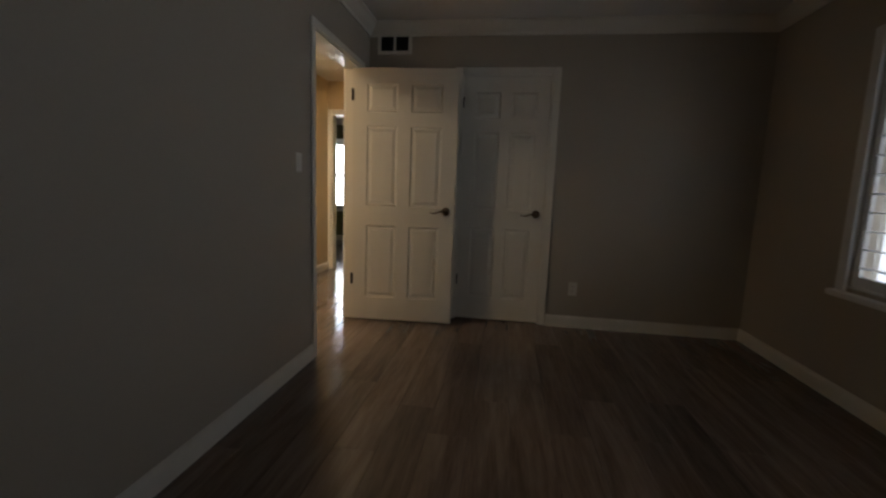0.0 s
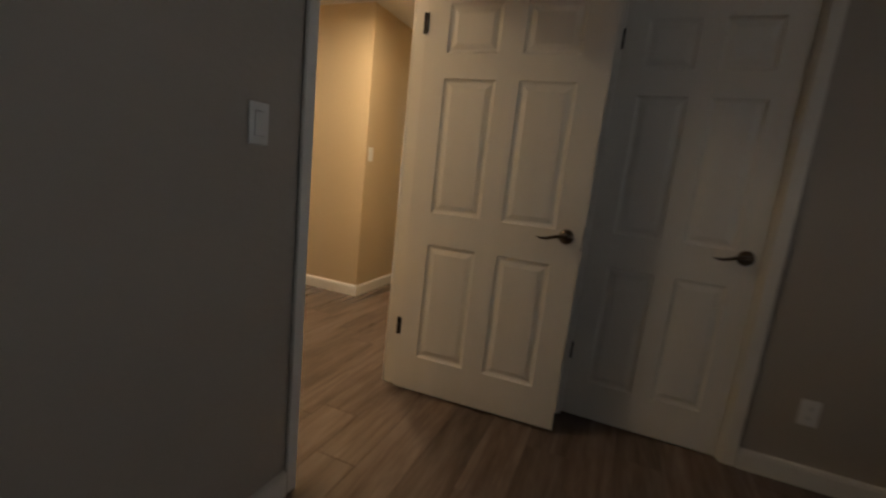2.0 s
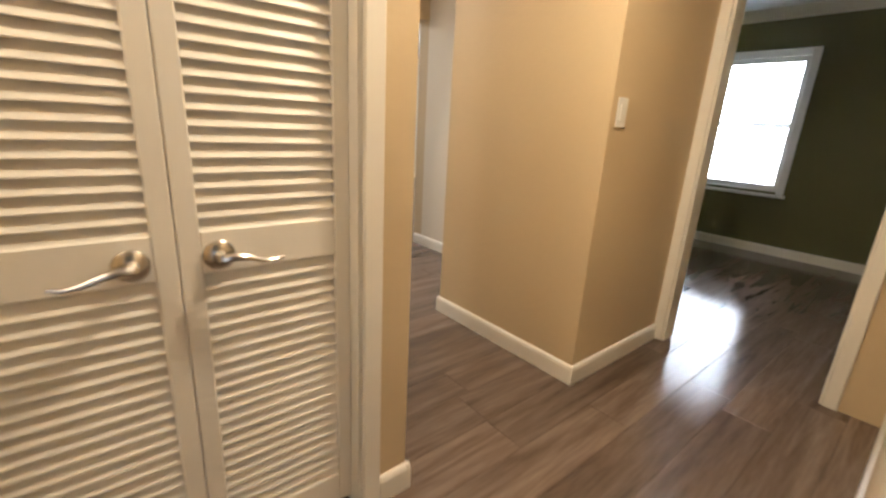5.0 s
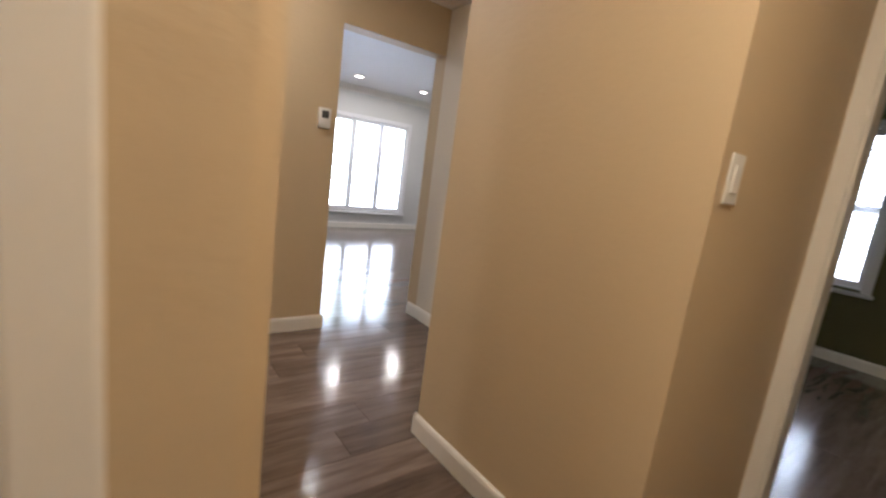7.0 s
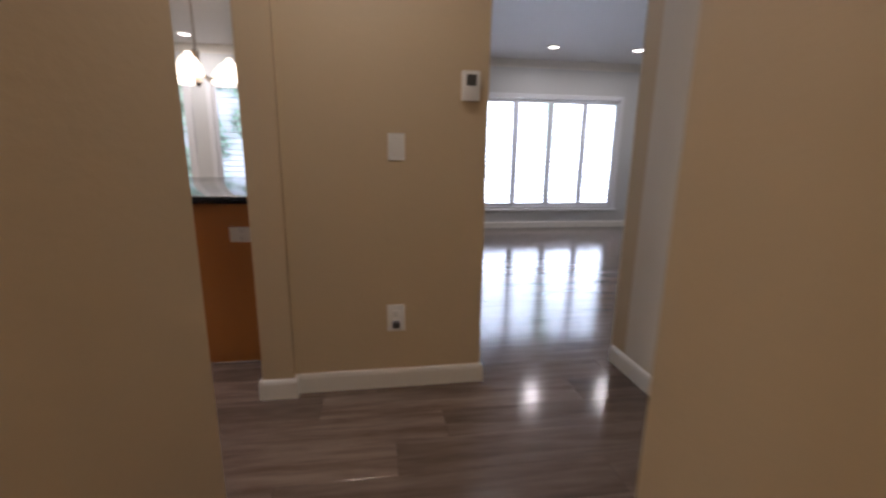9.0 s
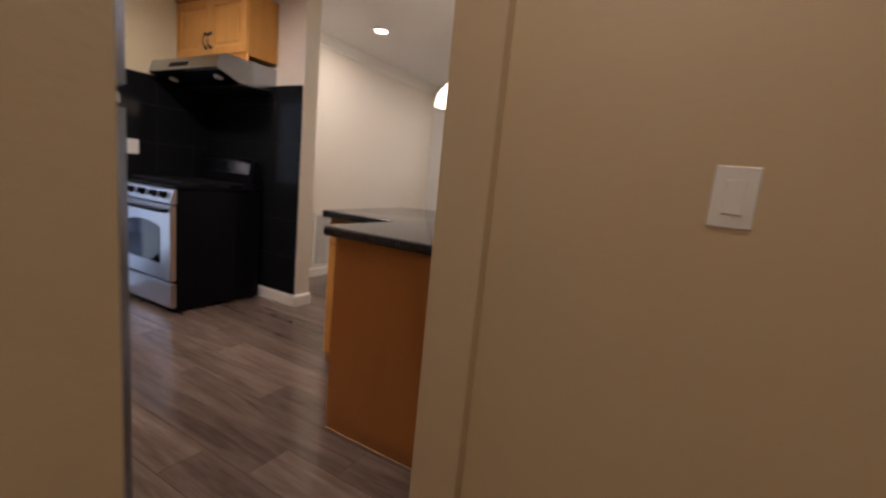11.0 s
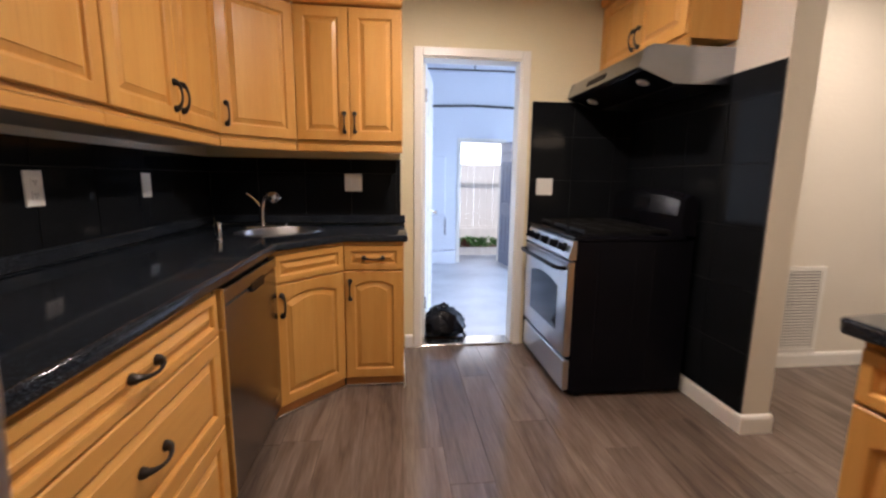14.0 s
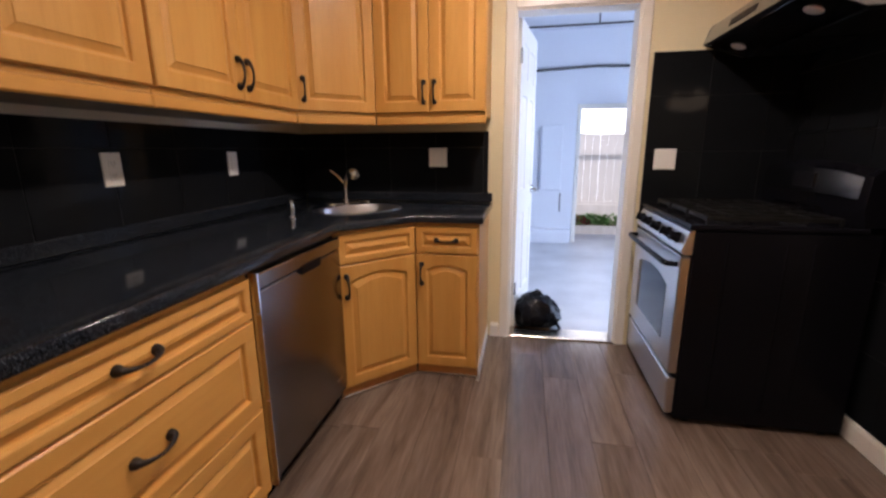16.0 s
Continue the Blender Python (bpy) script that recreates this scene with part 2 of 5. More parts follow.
CONCRETE = surface("pale_concrete", (0.66, 0.68, 0.70), (0.42, 0.43, 0.45), 0.42, big=2.2, fine=45, bump=0.15)
BLUEDOOR = surface("blue_grey_door_paint", (0.13, 0.16, 0.24), (0.11, 0.14, 0.21), 0.4)
FENCEWOOD = surface("weathered_fence_boards", (0.70, 0.68, 0.64), (0.58, 0.56, 0.52), 0.8, fine=20, bump=0.3, stretch=(8, 8, 1))
SOIL = surface("garden_soil", (0.12, 0.075, 0.05), (0.07, 0.045, 0.03), 0.9, big=5, fine=50, bump=0.6, dist=0.02)
LEAF = surface("green_leaves", (0.06, 0.16, 0.035), (0.10, 0.22, 0.06), 0.5, big=9, bump=0)
LEAF_RED = surface("red_brown_leaves", (0.20, 0.05, 0.04), (0.14, 0.05, 0.04), 0.5, big=9, bump=0)
WOOD_STEP = surface("orange_wood_threshold", (0.36, 0.15, 0.05), (0.28, 0.11, 0.035), 0.4, stretch=(1, 8, 8))
GLASS = glass("window_glass")
FROST = glow("frosted_lamp_glass", (1.0, 0.80, 0.55), 5.5)
CAN_GLOW = glow("recessed_lamp_lens", (1.0, 0.86, 0.68), 14.0)
SKY_W = outdoors("bright_street_distance", 10.5, 0.25)
SKY_D = outdoors("garden_distance", 2.1, 0.95)
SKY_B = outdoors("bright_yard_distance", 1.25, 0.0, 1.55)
HAZE_GLOW = outdoors("glowing_haze_sheet", 4.5, -0.6)
ANTIQUE = surface("antique_bronze", (0.16, 0.115, 0.08), (0.11, 0.08, 0.055), 0.3, metal=1.0, bump=0.0)
SKY_G = outdoors("bright_side_yard_distance", 13.0, 0.0)

# ---- geometry helpers ----


def box(bm, x0, x1, y0, y1, z0, z1, bevel=0.0, seg=1):
    vs = [bm.verts.new((x, y, z)) for x in (x0, x1) for y in (y0, y1) for z in (z0, z1)]
    fs = [bm.faces.new([vs[i] for i in q]) for q in ((0, 1, 3, 2), (4, 6, 7, 5), (0, 4, 5, 1), (2, 3, 7, 6), (0, 2, 6, 4), (1, 5, 7, 3))]
    if bevel:
        es = list({e for f in fs for e in f.edges})
        bmesh.ops.bevel(bm, geom=es, offset=bevel, segments=seg, affect="EDGES", profile=0.5)
    return fs


def boxed(*a, **k):
    bm = bmesh.new()
    box(bm, *a, **k)
    return bm


def tube(bm, pts, radii, seg=10, squash=1.0):
    """A round bar swept along points; squash flattens its sections."""
    pts = [Vector(p) for p in pts]
    if not isinstance(radii, (list, tuple)):
        radii = [radii] * len(pts)
    rings, side = [], None
    for i, p in enumerate(pts):
        d = (pts[min(i + 1, len(pts) - 1)] - pts[max(i - 1, 0)]).normalized()
        if side is None:
            side = d.orthogonal().normalized()
        side = (side - d * side.dot(d)).normalized()
        up = d.cross(side)
        rings.append([bm.verts.new(p + (side * math.cos(2 * math.pi * k / seg) + up * math.sin(2 * math.pi * k / seg) * squash) * radii[i]) for k in range(seg)])
    for a, b in zip(rings, rings[1:]):
        for k in range(seg):
            bm.faces.new((a[k], a[(k + 1) % seg], b[(k + 1) % seg], b[k]))
    bm.faces.new(rings[0][::-1])
    bm.faces.new(rings[-1])
    return rings


def lathe(bm, profile, seg=24, axis="z", at=(0, 0, 0)):
    """A turned body: profile rows of (radius, height) round an axis."""
    rings = []
    for r, h in profile:
        ring = []
        for k in range(seg):
            a, b = r * math.cos(2 * math.pi * k / seg), r * math.sin(2 * math.pi * k / seg)
            p = {"z": (a, b, h), "y": (a, h, b), "x": (h, a, b)}[axis]
            ring.append(bm.verts.new(Vector(at) + Vector(p)))
        rings.append(ring)
    for a, b in zip(rings, rings[1:]):
        for k in range(seg):
            bm.faces.new((a[k], a[(k + 1) % seg], b[(k + 1) % seg], b[k]))
    bm.faces.new(rings[0][::-1])
    bm.faces.new(rings[-1])


def rings_fill(bm, loops, close_last=True):
    made = [[bm.verts.new(p) for p in lp] for lp in loops]
    for a, b in zip(made, made[1:]):
        n = len(a)
        for k in range(n):
            bm.faces.new((a[k], a[(k + 1) % n], b[(k + 1) % n], b[k]))
    if close_last:
        bm.faces.new(made[-1])
    return made


def prism(bm, outline, z0, z1, bevel=0.0, seg=2):
    """An upright body over a plan outline."""
    a = [bm.verts.new((x, y, z0)) for x, y in outline]
    b = [bm.verts.new((x, y, z1)) for x, y in outline]
    n = len(a)
    fs = [bm.faces.new(a[::-1]), bm.faces.new(b)]
    for k in range(n):
        fs.append(bm.faces.new((a[k], a[(k + 1) % n], b[(k + 1) % n], b[k])))
    if bevel:
        es = list(fs[0].edges) + list(fs[1].edges)
        bmesh.ops.bevel(bm, geom=es, offset=bevel, segments=seg, affect="EDGES", profile=0.5)


def meshed(name, bm, material, smooth=False):
    bmesh.ops.recalc_face_normals(bm, faces=bm.faces)
    me = bpy.data.meshes.new(name)
    bm.to_mesh(me)
    bm.free()
    for m in (material if isinstance(material, list) else [material]):
        me.materials.append(m)
    if smooth:
        for p in me.polygons:
            p.use_smooth = True
        me.set_sharp_from_angle(angle=radians(35))
    return me


def thing(name, loc, rz=0, label="", category="", group="", kind=""):
    """An Empty at a thing's base."""
    ob = new(name)
    ob.empty_display_size = 0.05
    ob.location, ob.rotation_euler = loc, (0, 0, radians(rz))
    return tagged(ob, label, category, group, kind)


def part(name, bm, material, parent, label="", at=None, smooth=True):
    ob = new(name, meshed(name, bm, material, smooth))
    ob.parent = parent
    if at is not None:
        ob.location = at
    return tagged(ob, label)


def structure(name, bm, material, label, category, smooth=False):
    return tagged(new(name, meshed(name, bm, material, smooth)), label, category, "", "structure")


def wall(name, x0, x1, y0, y1, material, label, z0=0.0, z1=CEIL, sides=None, holes=()):
    """A wall along x or y with openings (a0, a1, z0, z1) cut through; sides: paints by the way a face looks."""
    bm = bmesh.new()
    along_x = (x1 - x0) > (y1 - y0)
    a0, a1 = (x0, x1) if along_x else (y0, y1)
    cuts_a = sorted({a0, a1, *(h[0] for h in holes), *(h[1] for h in holes)})
    cuts_z = sorted({z0, z1, *(h[2] for h in holes), *(h[3] for h in holes)})
    for p, q in zip(cuts_a, cuts_a[1:]):
        for r, s in zip(cuts_z, cuts_z[1:]):
            if any(h[0] <= p and q <= h[1] and h[2] <= r and s <= h[3] for h in holes):
                continue
            box(bm, *((p, q, y0, y1) if along_x else (x0, x1, p, q)), r, s)
    bmesh.ops.remove_doubles(bm, verts=bm.verts, dist=1e-5)
    seen = {}
    for f in list(bm.faces):
        key = tuple(round(c, 4) for c in f.calc_center_median())
        seen.setdefault(key, []).append(f)
    dead = [f for fs in seen.values() if len(fs) > 1 for f in fs]
    bmesh.ops.delete(bm, geom=dead, context="FACES_ONLY")
    bmesh.ops.recalc_face_normals(bm, faces=bm.faces)
    mats = [material]
    for way, m in (sides or {}).items():
        mats.append(m)
        ax, sg = "xyz".index(way[1]), 1 if way[0] == "+" else -1
        for f in bm.faces:
            if f.normal[ax] * sg > 0.9:
                f.material_index = len(mats) - 1
    return structure(name, bm, mats, label, "wall")


def run(name, p0, p1, out, profile, material, label, category="trim", z=0.0):
    """A moulding from p0 to p1 whose profile rows are (distance from the wall, height)."""
    bm = bmesh.new()
    o = Vector((*out, 0))
    ends = []
    for p in (p0, p1):
        ends.append([bm.verts.new(Vector((*p, z + h)) + o * d) for d, h in profile])
    n = len(profile)
    for k in range(n):
        bm.faces.new((ends[0][k], ends[0][(k + 1) % n], ends[1][(k + 1) % n], ends[1][k]))
    bm.faces.new(ends[0][::-1])
    bm.faces.new(ends[1])
    return structure(name, bm, material, label, category)


BASE = [(0.001, 0.0), (0.016, 0.0), (0.016, 0.075), (0.012, 0.088), (0.006, 0.094), (0.001, 0.096)]
CROWN = [(0.001, 0.0), (0.012, 0.0), (0.016, -0.0), (0.02, 0.02), (0.05, 0.05), (0.072, 0.078), (0.085, 0.085), (0.085, 0.099), (0.001, 0.099)]


def baseboard(p0, p1, out):
    run("baseboard", p0, p1, out, BASE, TRIM, "white painted wooden baseboard along the wall", "baseboard")


def crown(p0, p1, out):
    run("crown_trim", p0, p1, out, CROWN, TRIM, "white painted crown moulding under the ceiling", "trim", CEIL - 0.1)

# ---- structure: bedroom ----
WT = "painted interior wall with a lightly trowelled finish"
wall("wall_bedroom_west", -0.13, 0.0, -4.6, 1.96, GREIGE, "grey-beige bedroom wall with an open doorway to the hall", sides={"-x": BEIGE}, holes=[(-1.078, -0.20, 0.0, 2.05)])
wall("wall_bedroom_north", 0.0, 3.1, 0.0, 0.12, GREIGE, "grey-beige bedroom wall around a white closet door", holes=[(0.78, 1.52, 0.0, 2.05)])
wall("wall_bedroom_east", 3.1, 3.24, -4.6, 0.12, GREIGE, "grey-beige bedroom wall with a shuttered window", holes=[(-2.56, -0.985, 0.65, 1.98)])
wall("wall_bedroom_south", -0.13, 3.24, -4.72, -4.6, GREIGE, "plain grey-beige bedroom wall")
wall("wall_closet_back", 0.6, 1.7, 0.5, 0.56, GREIGE, "plain back wall of the bedroom closet")
# hall
wall("wall_hall_south", -1.23, -0.13, -2.0, -1.9, BEIGE, "plain beige wall closing the hall")
wall("wall_louver_closet", -1.23, -1.11, -1.9, 0.0, BEIGE, "beige hall wall around louvered closet doors", holes=[(-0.95, -0.15, 0.0, 2.03)])
wall("wall_closet_north", -2.71, -1.23, -0.10, 0.055, BEIGE, "beige passage wall beside the refrigerator niche")
wall("wall_block", -2.15, -1.145, 0.985, 1.96, BEIGE, "beige wall corner between hall and passage")
wall("wall_green_south", -1.145, -0.13, 1.84, 1.96, BEIGE, "beige wall around the doorway of the green room", sides={"+y": OLIVE}, holes=[(-1.10, -0.34, 0.0, 2.04)])
wall("wall_passage_north", -3.49, -2.15, 1.82, 1.96, CREAM, "pale cream wall of the passage")
wall("wall_thermostat", -3.62, -3.49, 0.12, 5.5, BEIGE, "beige wall with thermostat beside the living room opening", sides={"-x": PALE}, holes=[(1.02, 1.82, 0.0, 2.02)])
wall("wall_pillar", -3.62, -3.45, -0.02, 0.12, BEIGE, "beige pillar at the end of the passage wall")
# green room
wall("wall_green_north", -3.0, 1.5, 4.9, 5.02, OLIVE, "dark olive green wall with a white window", holes=[(-2.55, -1.42, 0.66, 2.0)])
wall("wall_green_west", -3.12, -3.0, 1.96, 5.02, OLIVE, "plain dark olive green wall")
wall("wall_green_east", 1.5, 1.62, 0.12, 5.02, OLIVE, "plain dark olive green wall")
wall("wall_green_south_east", -0.13, 1.5, 1.84, 1.96, OLIVE, "plain dark olive green wall")
wall("wall_green_south_west", -3.0, -2.16, 1.962, 1.99, OLIVE, "plain dark olive green wall")
# kitchen, dining, living
wall("wall_kitchen_east", -2.0, -1.88, -3.405, -0.10, CREAM, "pale kitchen wall behind the worktop")
wall("wall_kitchen_south", -5.065, -1.88, -3.545, -3.405, BUTTER, "butter yellow kitchen wall around the garage doorway", sides={"-y": GARAGE_WHITE}, holes=[(-4.10, -3.40, 0.0, 2.04)])
wall("wall_stub", -5.065, -4.92, -3.405, -2.17, CREAM, "cream half-length wall behind the cooker")
wall("wall_dining_south", -7.9, -5.065, -2.98, -2.86, CREAM, "cream dining room wall with a floor grille")
wall("wall_west", -8.04, -7.9, -2.98, 5.62, PALE, "pale wall with shuttered windows", holes=[(1.50, 4.20, 0.32, 1.92), (-2.34, -1.92, 0.06, 2.05), (-1.60, -0.86, 0.50, 1.98)])
wall("wall_living_north", -7.9, -3.49, 5.5, 5.62, PALE, "plain pale grey living room wall")
wall("wall_divider", -7.9, -3.622, 0.05, 0.17, PALE, "plain wall between dining and living room", sides={"-y": CREAM})
structure("ceiling", boxed(-8.04, 3.24, -4.72, 5.62, CEIL, CEIL + 0.1), CEILING, "white painted flat ceiling", "ceiling")

# garage
wall("wall_garage_back", -6.6, -2.2, -7.24, -7.1, GARAGE_WHITE, "white painted garage wall with a back door", z0=-0.1, z1=2.8, holes=[(-4.9, -4.22, -0.1, 1.80)])
wall("wall_garage_east", -2.3, -2.2, -7.1, -3.545, GARAGE_WHITE, "white painted garage wall", z0=-0.1, z1=2.8)
# the west opening is unseen, added to hold the fill lamp
wall("wall_garage_west", -6.6, -6.5, -7.1, -3.545, GARAGE_WHITE, "white painted garage wall with an added opening for the fill lamp", z0=-0.1, z1=2.8, holes=[(-5.25, -3.7, -0.1, 2.15)])
structure("ceiling_garage", boxed(-6.6, -2.2, -7.24, -3.405, 2.8, 2.9), GARAGE_WHITE, "white painted garage ceiling", "ceiling")
structure("garage_floor", boxed(-6.6, -2.2, -7.24, -3.545, -0.2, -0.1), CONCRETE, "pale stained concrete garage floor", "floor")
structure("garage_step", boxed(-4.3, -3.2, -3.86, -3.53, -0.1, -0.02, bevel=0.01), CONCRETE, "pale concrete landing at the garage doorway", "step")
structure("garage_curb", boxed(-4.15, -2.3, -7.1, -6.98, -0.1, 0.1, bevel=0.01), GARAGE_WHITE, "white painted concrete curb along the garage wall", "curb")
structure("door_sill_trim", boxed(-4.10, -3.40, -3.56, -3.40, 0.0, 0.012, bevel=0.004), NICKEL, "metal threshold strip in the garage doorway", "threshold")
structure("ground", boxed(-400, 400, -400, 400, -0.32, -0.22), CONCRETE, "pale paved ground around the house", "ground")

# ---- trims ----
for p0, p1, out in (
    ((0, -4.6), (0, -1.121), (1, 0)), ((0, -0.15), (0, 0), (1, 0)), ((0.0, 0), (0.72, 0), (0, -1)), ((1.575, 0), (3.1, 0), (0, -1)), ((3.1, 0), (3.1, -4.6), (-1, 0)),
    ((-1.11, -1.9), (-1.11, -1.01), (1, 0)), ((-1.11, -0.10), (-1.11, 0.014), (1, 0)), ((-1.096, 0.0), (-1.23, 0.0), (0, 1)), ((-1.23, 0.055), (-2.724, 0.055), (0, 1)), ((-2.71, 0.069), (-2.71, -0.10), (-1, 0)),
    ((-1.131, 0.985), (-2.164, 0.985), (0, -1)), ((-1.145, 0.971), (-1.145, 1.84), (1, 0)), ((-2.15, 0.971), (-2.15, 1.82), (-1, 0)), ((-2.16, 1.82), (-3.49, 1.82), (0, -1)), ((-3.49, 1.82), (-3.60, 1.82), (0, -1)),
    ((-3.49, 0.136), (-3.49, 1.02), (1, 0)), ((-3.45, -0.034), (-3.45, 0.134), (1, 0)), ((-3.62, -0.02), (-3.436, -0.02), (0, -1)), ((-3.489, 0.12), (-3.45, 0.12), (0, 1)), ((-3.474, 1.02), (-3.62, 1.02), (0, 1)),
    ((-0.13, -0.13), (-0.13, 1.84), (-1, 0)), ((-0.13, -1.9), (-0.13, -1.121), (-1, 0)),
    ((-3.0, 4.9), (1.5, 4.9), (0, -1)), ((-3.0, 1.99), (-3.0, 4.9), (1, 0)), ((1.5, 1.96), (1.5, 4.9), (-1, 0)),
    ((-4.92, -3.405), (-4.92, -2.156), (1, 0)), ((-4.906, -2.17), (-5.079, -2.17), (0, 1)), ((-5.065, -2.156), (-5.065, -2.86), (-1, 0)), ((-5.065, -2.86), (-7.9, -2.86), (0, 1)),
    ((-7.9, -2.86), (-7.9, -2.4), (1, 0)), ((-7.9, -1.86), (-7.9, 5.5), (1, 0)), ((-7.9, 5.5), (-3.62, 5.5), (0, -1)), ((-3.29, -3.405), (-3.345, -3.405), (0, 1)),
):
    baseboard(p0, p1, out)
for p0, p1, out in (
    ((0, -4.6), (0, 0), (1, 0)), ((0, 0), (3.1, 0), (0, -1)), ((3.1, 0), (3.1, -4.6), (-1, 0)),
    ((-3.49, 0.0), (-3.49, 1.82), (1, 0)), ((-3.49, 1.82), (-2.16, 1.82), (0, -1)),
    ((-3.0, 4.9), (1.5, 4.9), (0, -1)), ((1.5, 1.96), (1.5, 4.9), (-1, 0)), ((-3.0, 1.99), (-3.0, 4.9), (1, 0)),
    ((-5.065, -2.86), (-7.9, -2.86), (0, 1)), ((-7.9, -2.86), (-7.9, 5.5), (1, 0)), ((-7.9, 5.5), (-3.62, 5.5), (0, -1)), ((-3.62, 0.15), (-3.62, 5.5), (-1, 0)),
):
    crown(p0, p1, out)


def casing(name, w, h, depth, loc, rz, label, both=True, wide=0.058, jam=0.018):
    """A doorway's lining and its flat casings, seen from the front (-y); the opening starts at x = 0."""
    root = thing(name, loc, rz, label, "door frame", kind="structure")
    for n, a in (("jamb", (0.0, jam, 0.001, depth - 0.001, 0, h)), ("jamb", (w - jam, w, 0.001, depth - 0.001, 0, h)), ("head_jamb", (jam, w - jam, 0.001, depth - 0.001, h - 0.018, h))):
        part(n, boxed(*a), TRIM, root)
    for y0, y1 in ((-0.016, -0.001), (depth + 0.001, depth + 0.016)) if both else ((-0.016, -0.001),):
        part("side_casing", boxed(-wide + 0.008, 0.008, y0, y1, 0, h + wide - 0.008, bevel=0.005), TRIM, root)
        part("side_casing", boxed(w - 0.008, w + wide - 0.008, y0, y1, 0, h + wide - 0.008, bevel=0.005), TRIM, root)
        part("head_casing", boxed(0.009, w - 0.009, y0, y1, h - 0.008, h + wide - 0.008, bevel=0.005), TRIM, root)
    return root


def recessed_cell(bm, x0, x1, z0, z1, y, s):
    """A raised field in a sunk moulding, on a face at y that looks along s."""
    rows = [(0, 0), (0.007, 0.008), (0.016, 0.010), (0.020, 0.010), (0.040, 0.003), (0.044, 0.002)]
    loops = []
    for o, d in rows:
        yy = y - s * d
        loops.append([(x0 + o, yy, z0 + o), (x1 - o, yy, z0 + o), (x1 - o, yy, z1 - o), (x0 + o, yy, z1 - o)])
    rings_fill(bm, loops)


def six_panel(bm, w, h, t, cut=0.0):
    """A moulded six-panel door leaf, x from 0 to w, y within +-t/2."""
    a, m = 0.115 * w / 0.8, 0.10 * w / 0.8
    xs = [cut, a, (w - m) / 2, (w + m) / 2, w - a, w]
    zs = [0, 0.19, 0.79, 0.95, 1.58, 1.69, h - 0.12, h]
    for s in (-1, 1):
        for i in range(5):
            for j in range(7):
                if i in (1, 3) and j in (1, 3, 5):
                    recessed_cell(bm, xs[i], xs[i + 1], zs[j], zs[j + 1], s * t / 2, s)
                else:
                    bm.faces.new([bm.verts.new((x, s * t / 2, z)) for x, z in ((xs[i], zs[j]), (xs[i + 1], zs[j]), (xs[i + 1], zs[j + 1]), (xs[i], zs[j + 1]))])
    for q in (((cut, 0), (cut, h)), ((w, 0), (w, h)), ((cut, 0), (w, 0)), ((cut, h), (w, h))):
        (xa, za), (xb, zb) = q
        bm.faces.new([bm.verts.new(p) for p in ((xa, -t / 2, za), (xb, -t / 2, zb), (xb, t / 2, zb), (xa, t / 2, za))])
    bmesh.ops.remove_doubles(bm, verts=bm.verts, dist=1e-5)


def lever(parent, x, z, y, way, s=-1, material=None):
    """A lever handle: rosette and a waved arm pointing along way (+-1)."""
    material = material or NICKEL
    bm = bmesh.new()
    lathe(bm, [(0.033, 0.0), (0.033, s * 0.006), (0.027, s * 0.012), (0.014, s * 0.016), (0.012, s * 0.045), (0.004, s * 0.05)], 22, "y", (x, y, z))
    rose = part("door_handle", bm, material, parent, "metal lever handle with round rosette")
    bm = bmesh.new()
    pts = [(x, y + s * 0.040, z), (x + way * 0.022, y + s * 0.047, z + 0.004), (x + way * 0.05, y + s * 0.047, z - 0.002), (x + way * 0.08, y + s * 0.046, z - 0.013), (x + way * 0.105, y + s * 0.045, z - 0.015), (x + way * 0.124, y + s * 0.045, z - 0.010)]
    tube(bm, pts, [0.011, 0.0095, 0.0075, 0.006, 0.0045, 0.0025], 10)
    part("lever", bm, material, rose)


def hinges(parent, x, y, zs, material=None):
    for z in zs:
        bm = bmesh.new()
        tube(bm, [(x, y, z - 0.045), (x, y, z + 0.045)], 0.007, 8)
        box(bm, x - 0.004, x + 0.016, y - 0.004, y + 0.01, z - 0.044, z + 0.044)
        part("hinge", bm, material or BRONZE, parent, "dark metal hinge")


def panel_door(name, w, h, loc, rz, label, material=None, kind="", lever_x=None, lever_way=-1, sides=(-1,), group="", t=0.035, metal=None, cut=0.0):
    root = thing(name, loc, rz, label, "door", group, kind)
    bm = bmesh.new()
    six_panel(bm, w, h, t, cut)
    part("leaf", bm, material or DOORWHITE, root, smooth=False)
    if lever_x is not None:
        for s in sides:
            lever(root, lever_x, 0.925, s * t / 2, lever_way, s, metal)
    return root


# bedroom doorway, its open door and the closet door
casing("doorway_bedroom", 0.878, 2.05, 0.13, (0.0, -1.078, 0), 90, "white painted door frame between bedroom and hall", wide=0.05, jam=0.012)
d = panel_door("bedroom_door", 0.845, 2.025, (-0.06, -0.231, 0.012), 3.0, "white six-panel bedroom door standing wide open", lever_x=0.775, sides=(-1, 1), metal=ANTIQUE, cut=0.008)
hinges(d, 0.002, -0.02, (0.34, 1.82))
part("latch_plate", boxed(0.8445, 0.847, -0.011, 0.011, 0.87, 0.98), BRONZE, d, "dark latch plate")
casing("doorway_closet", 0.74, 2.05, 0.12, (0.78, 0.0, 0), 0, "white painted frame of the bedroom closet door", both=False)
d = panel_door("closet_door", 0.70, 2.02, (0.80, 0.03, 0.01), 0, "white six-panel closet door, closed", lever_x=0.64, metal=ANTIQUE)
hinges(d, -0.008, -0.014, (0.34, 1.82))
strike = thing("strike_plate", (-0.055, -1.0655, 0.86), 0, "dark metal strike plate on the doorway jamb", "strike plate")
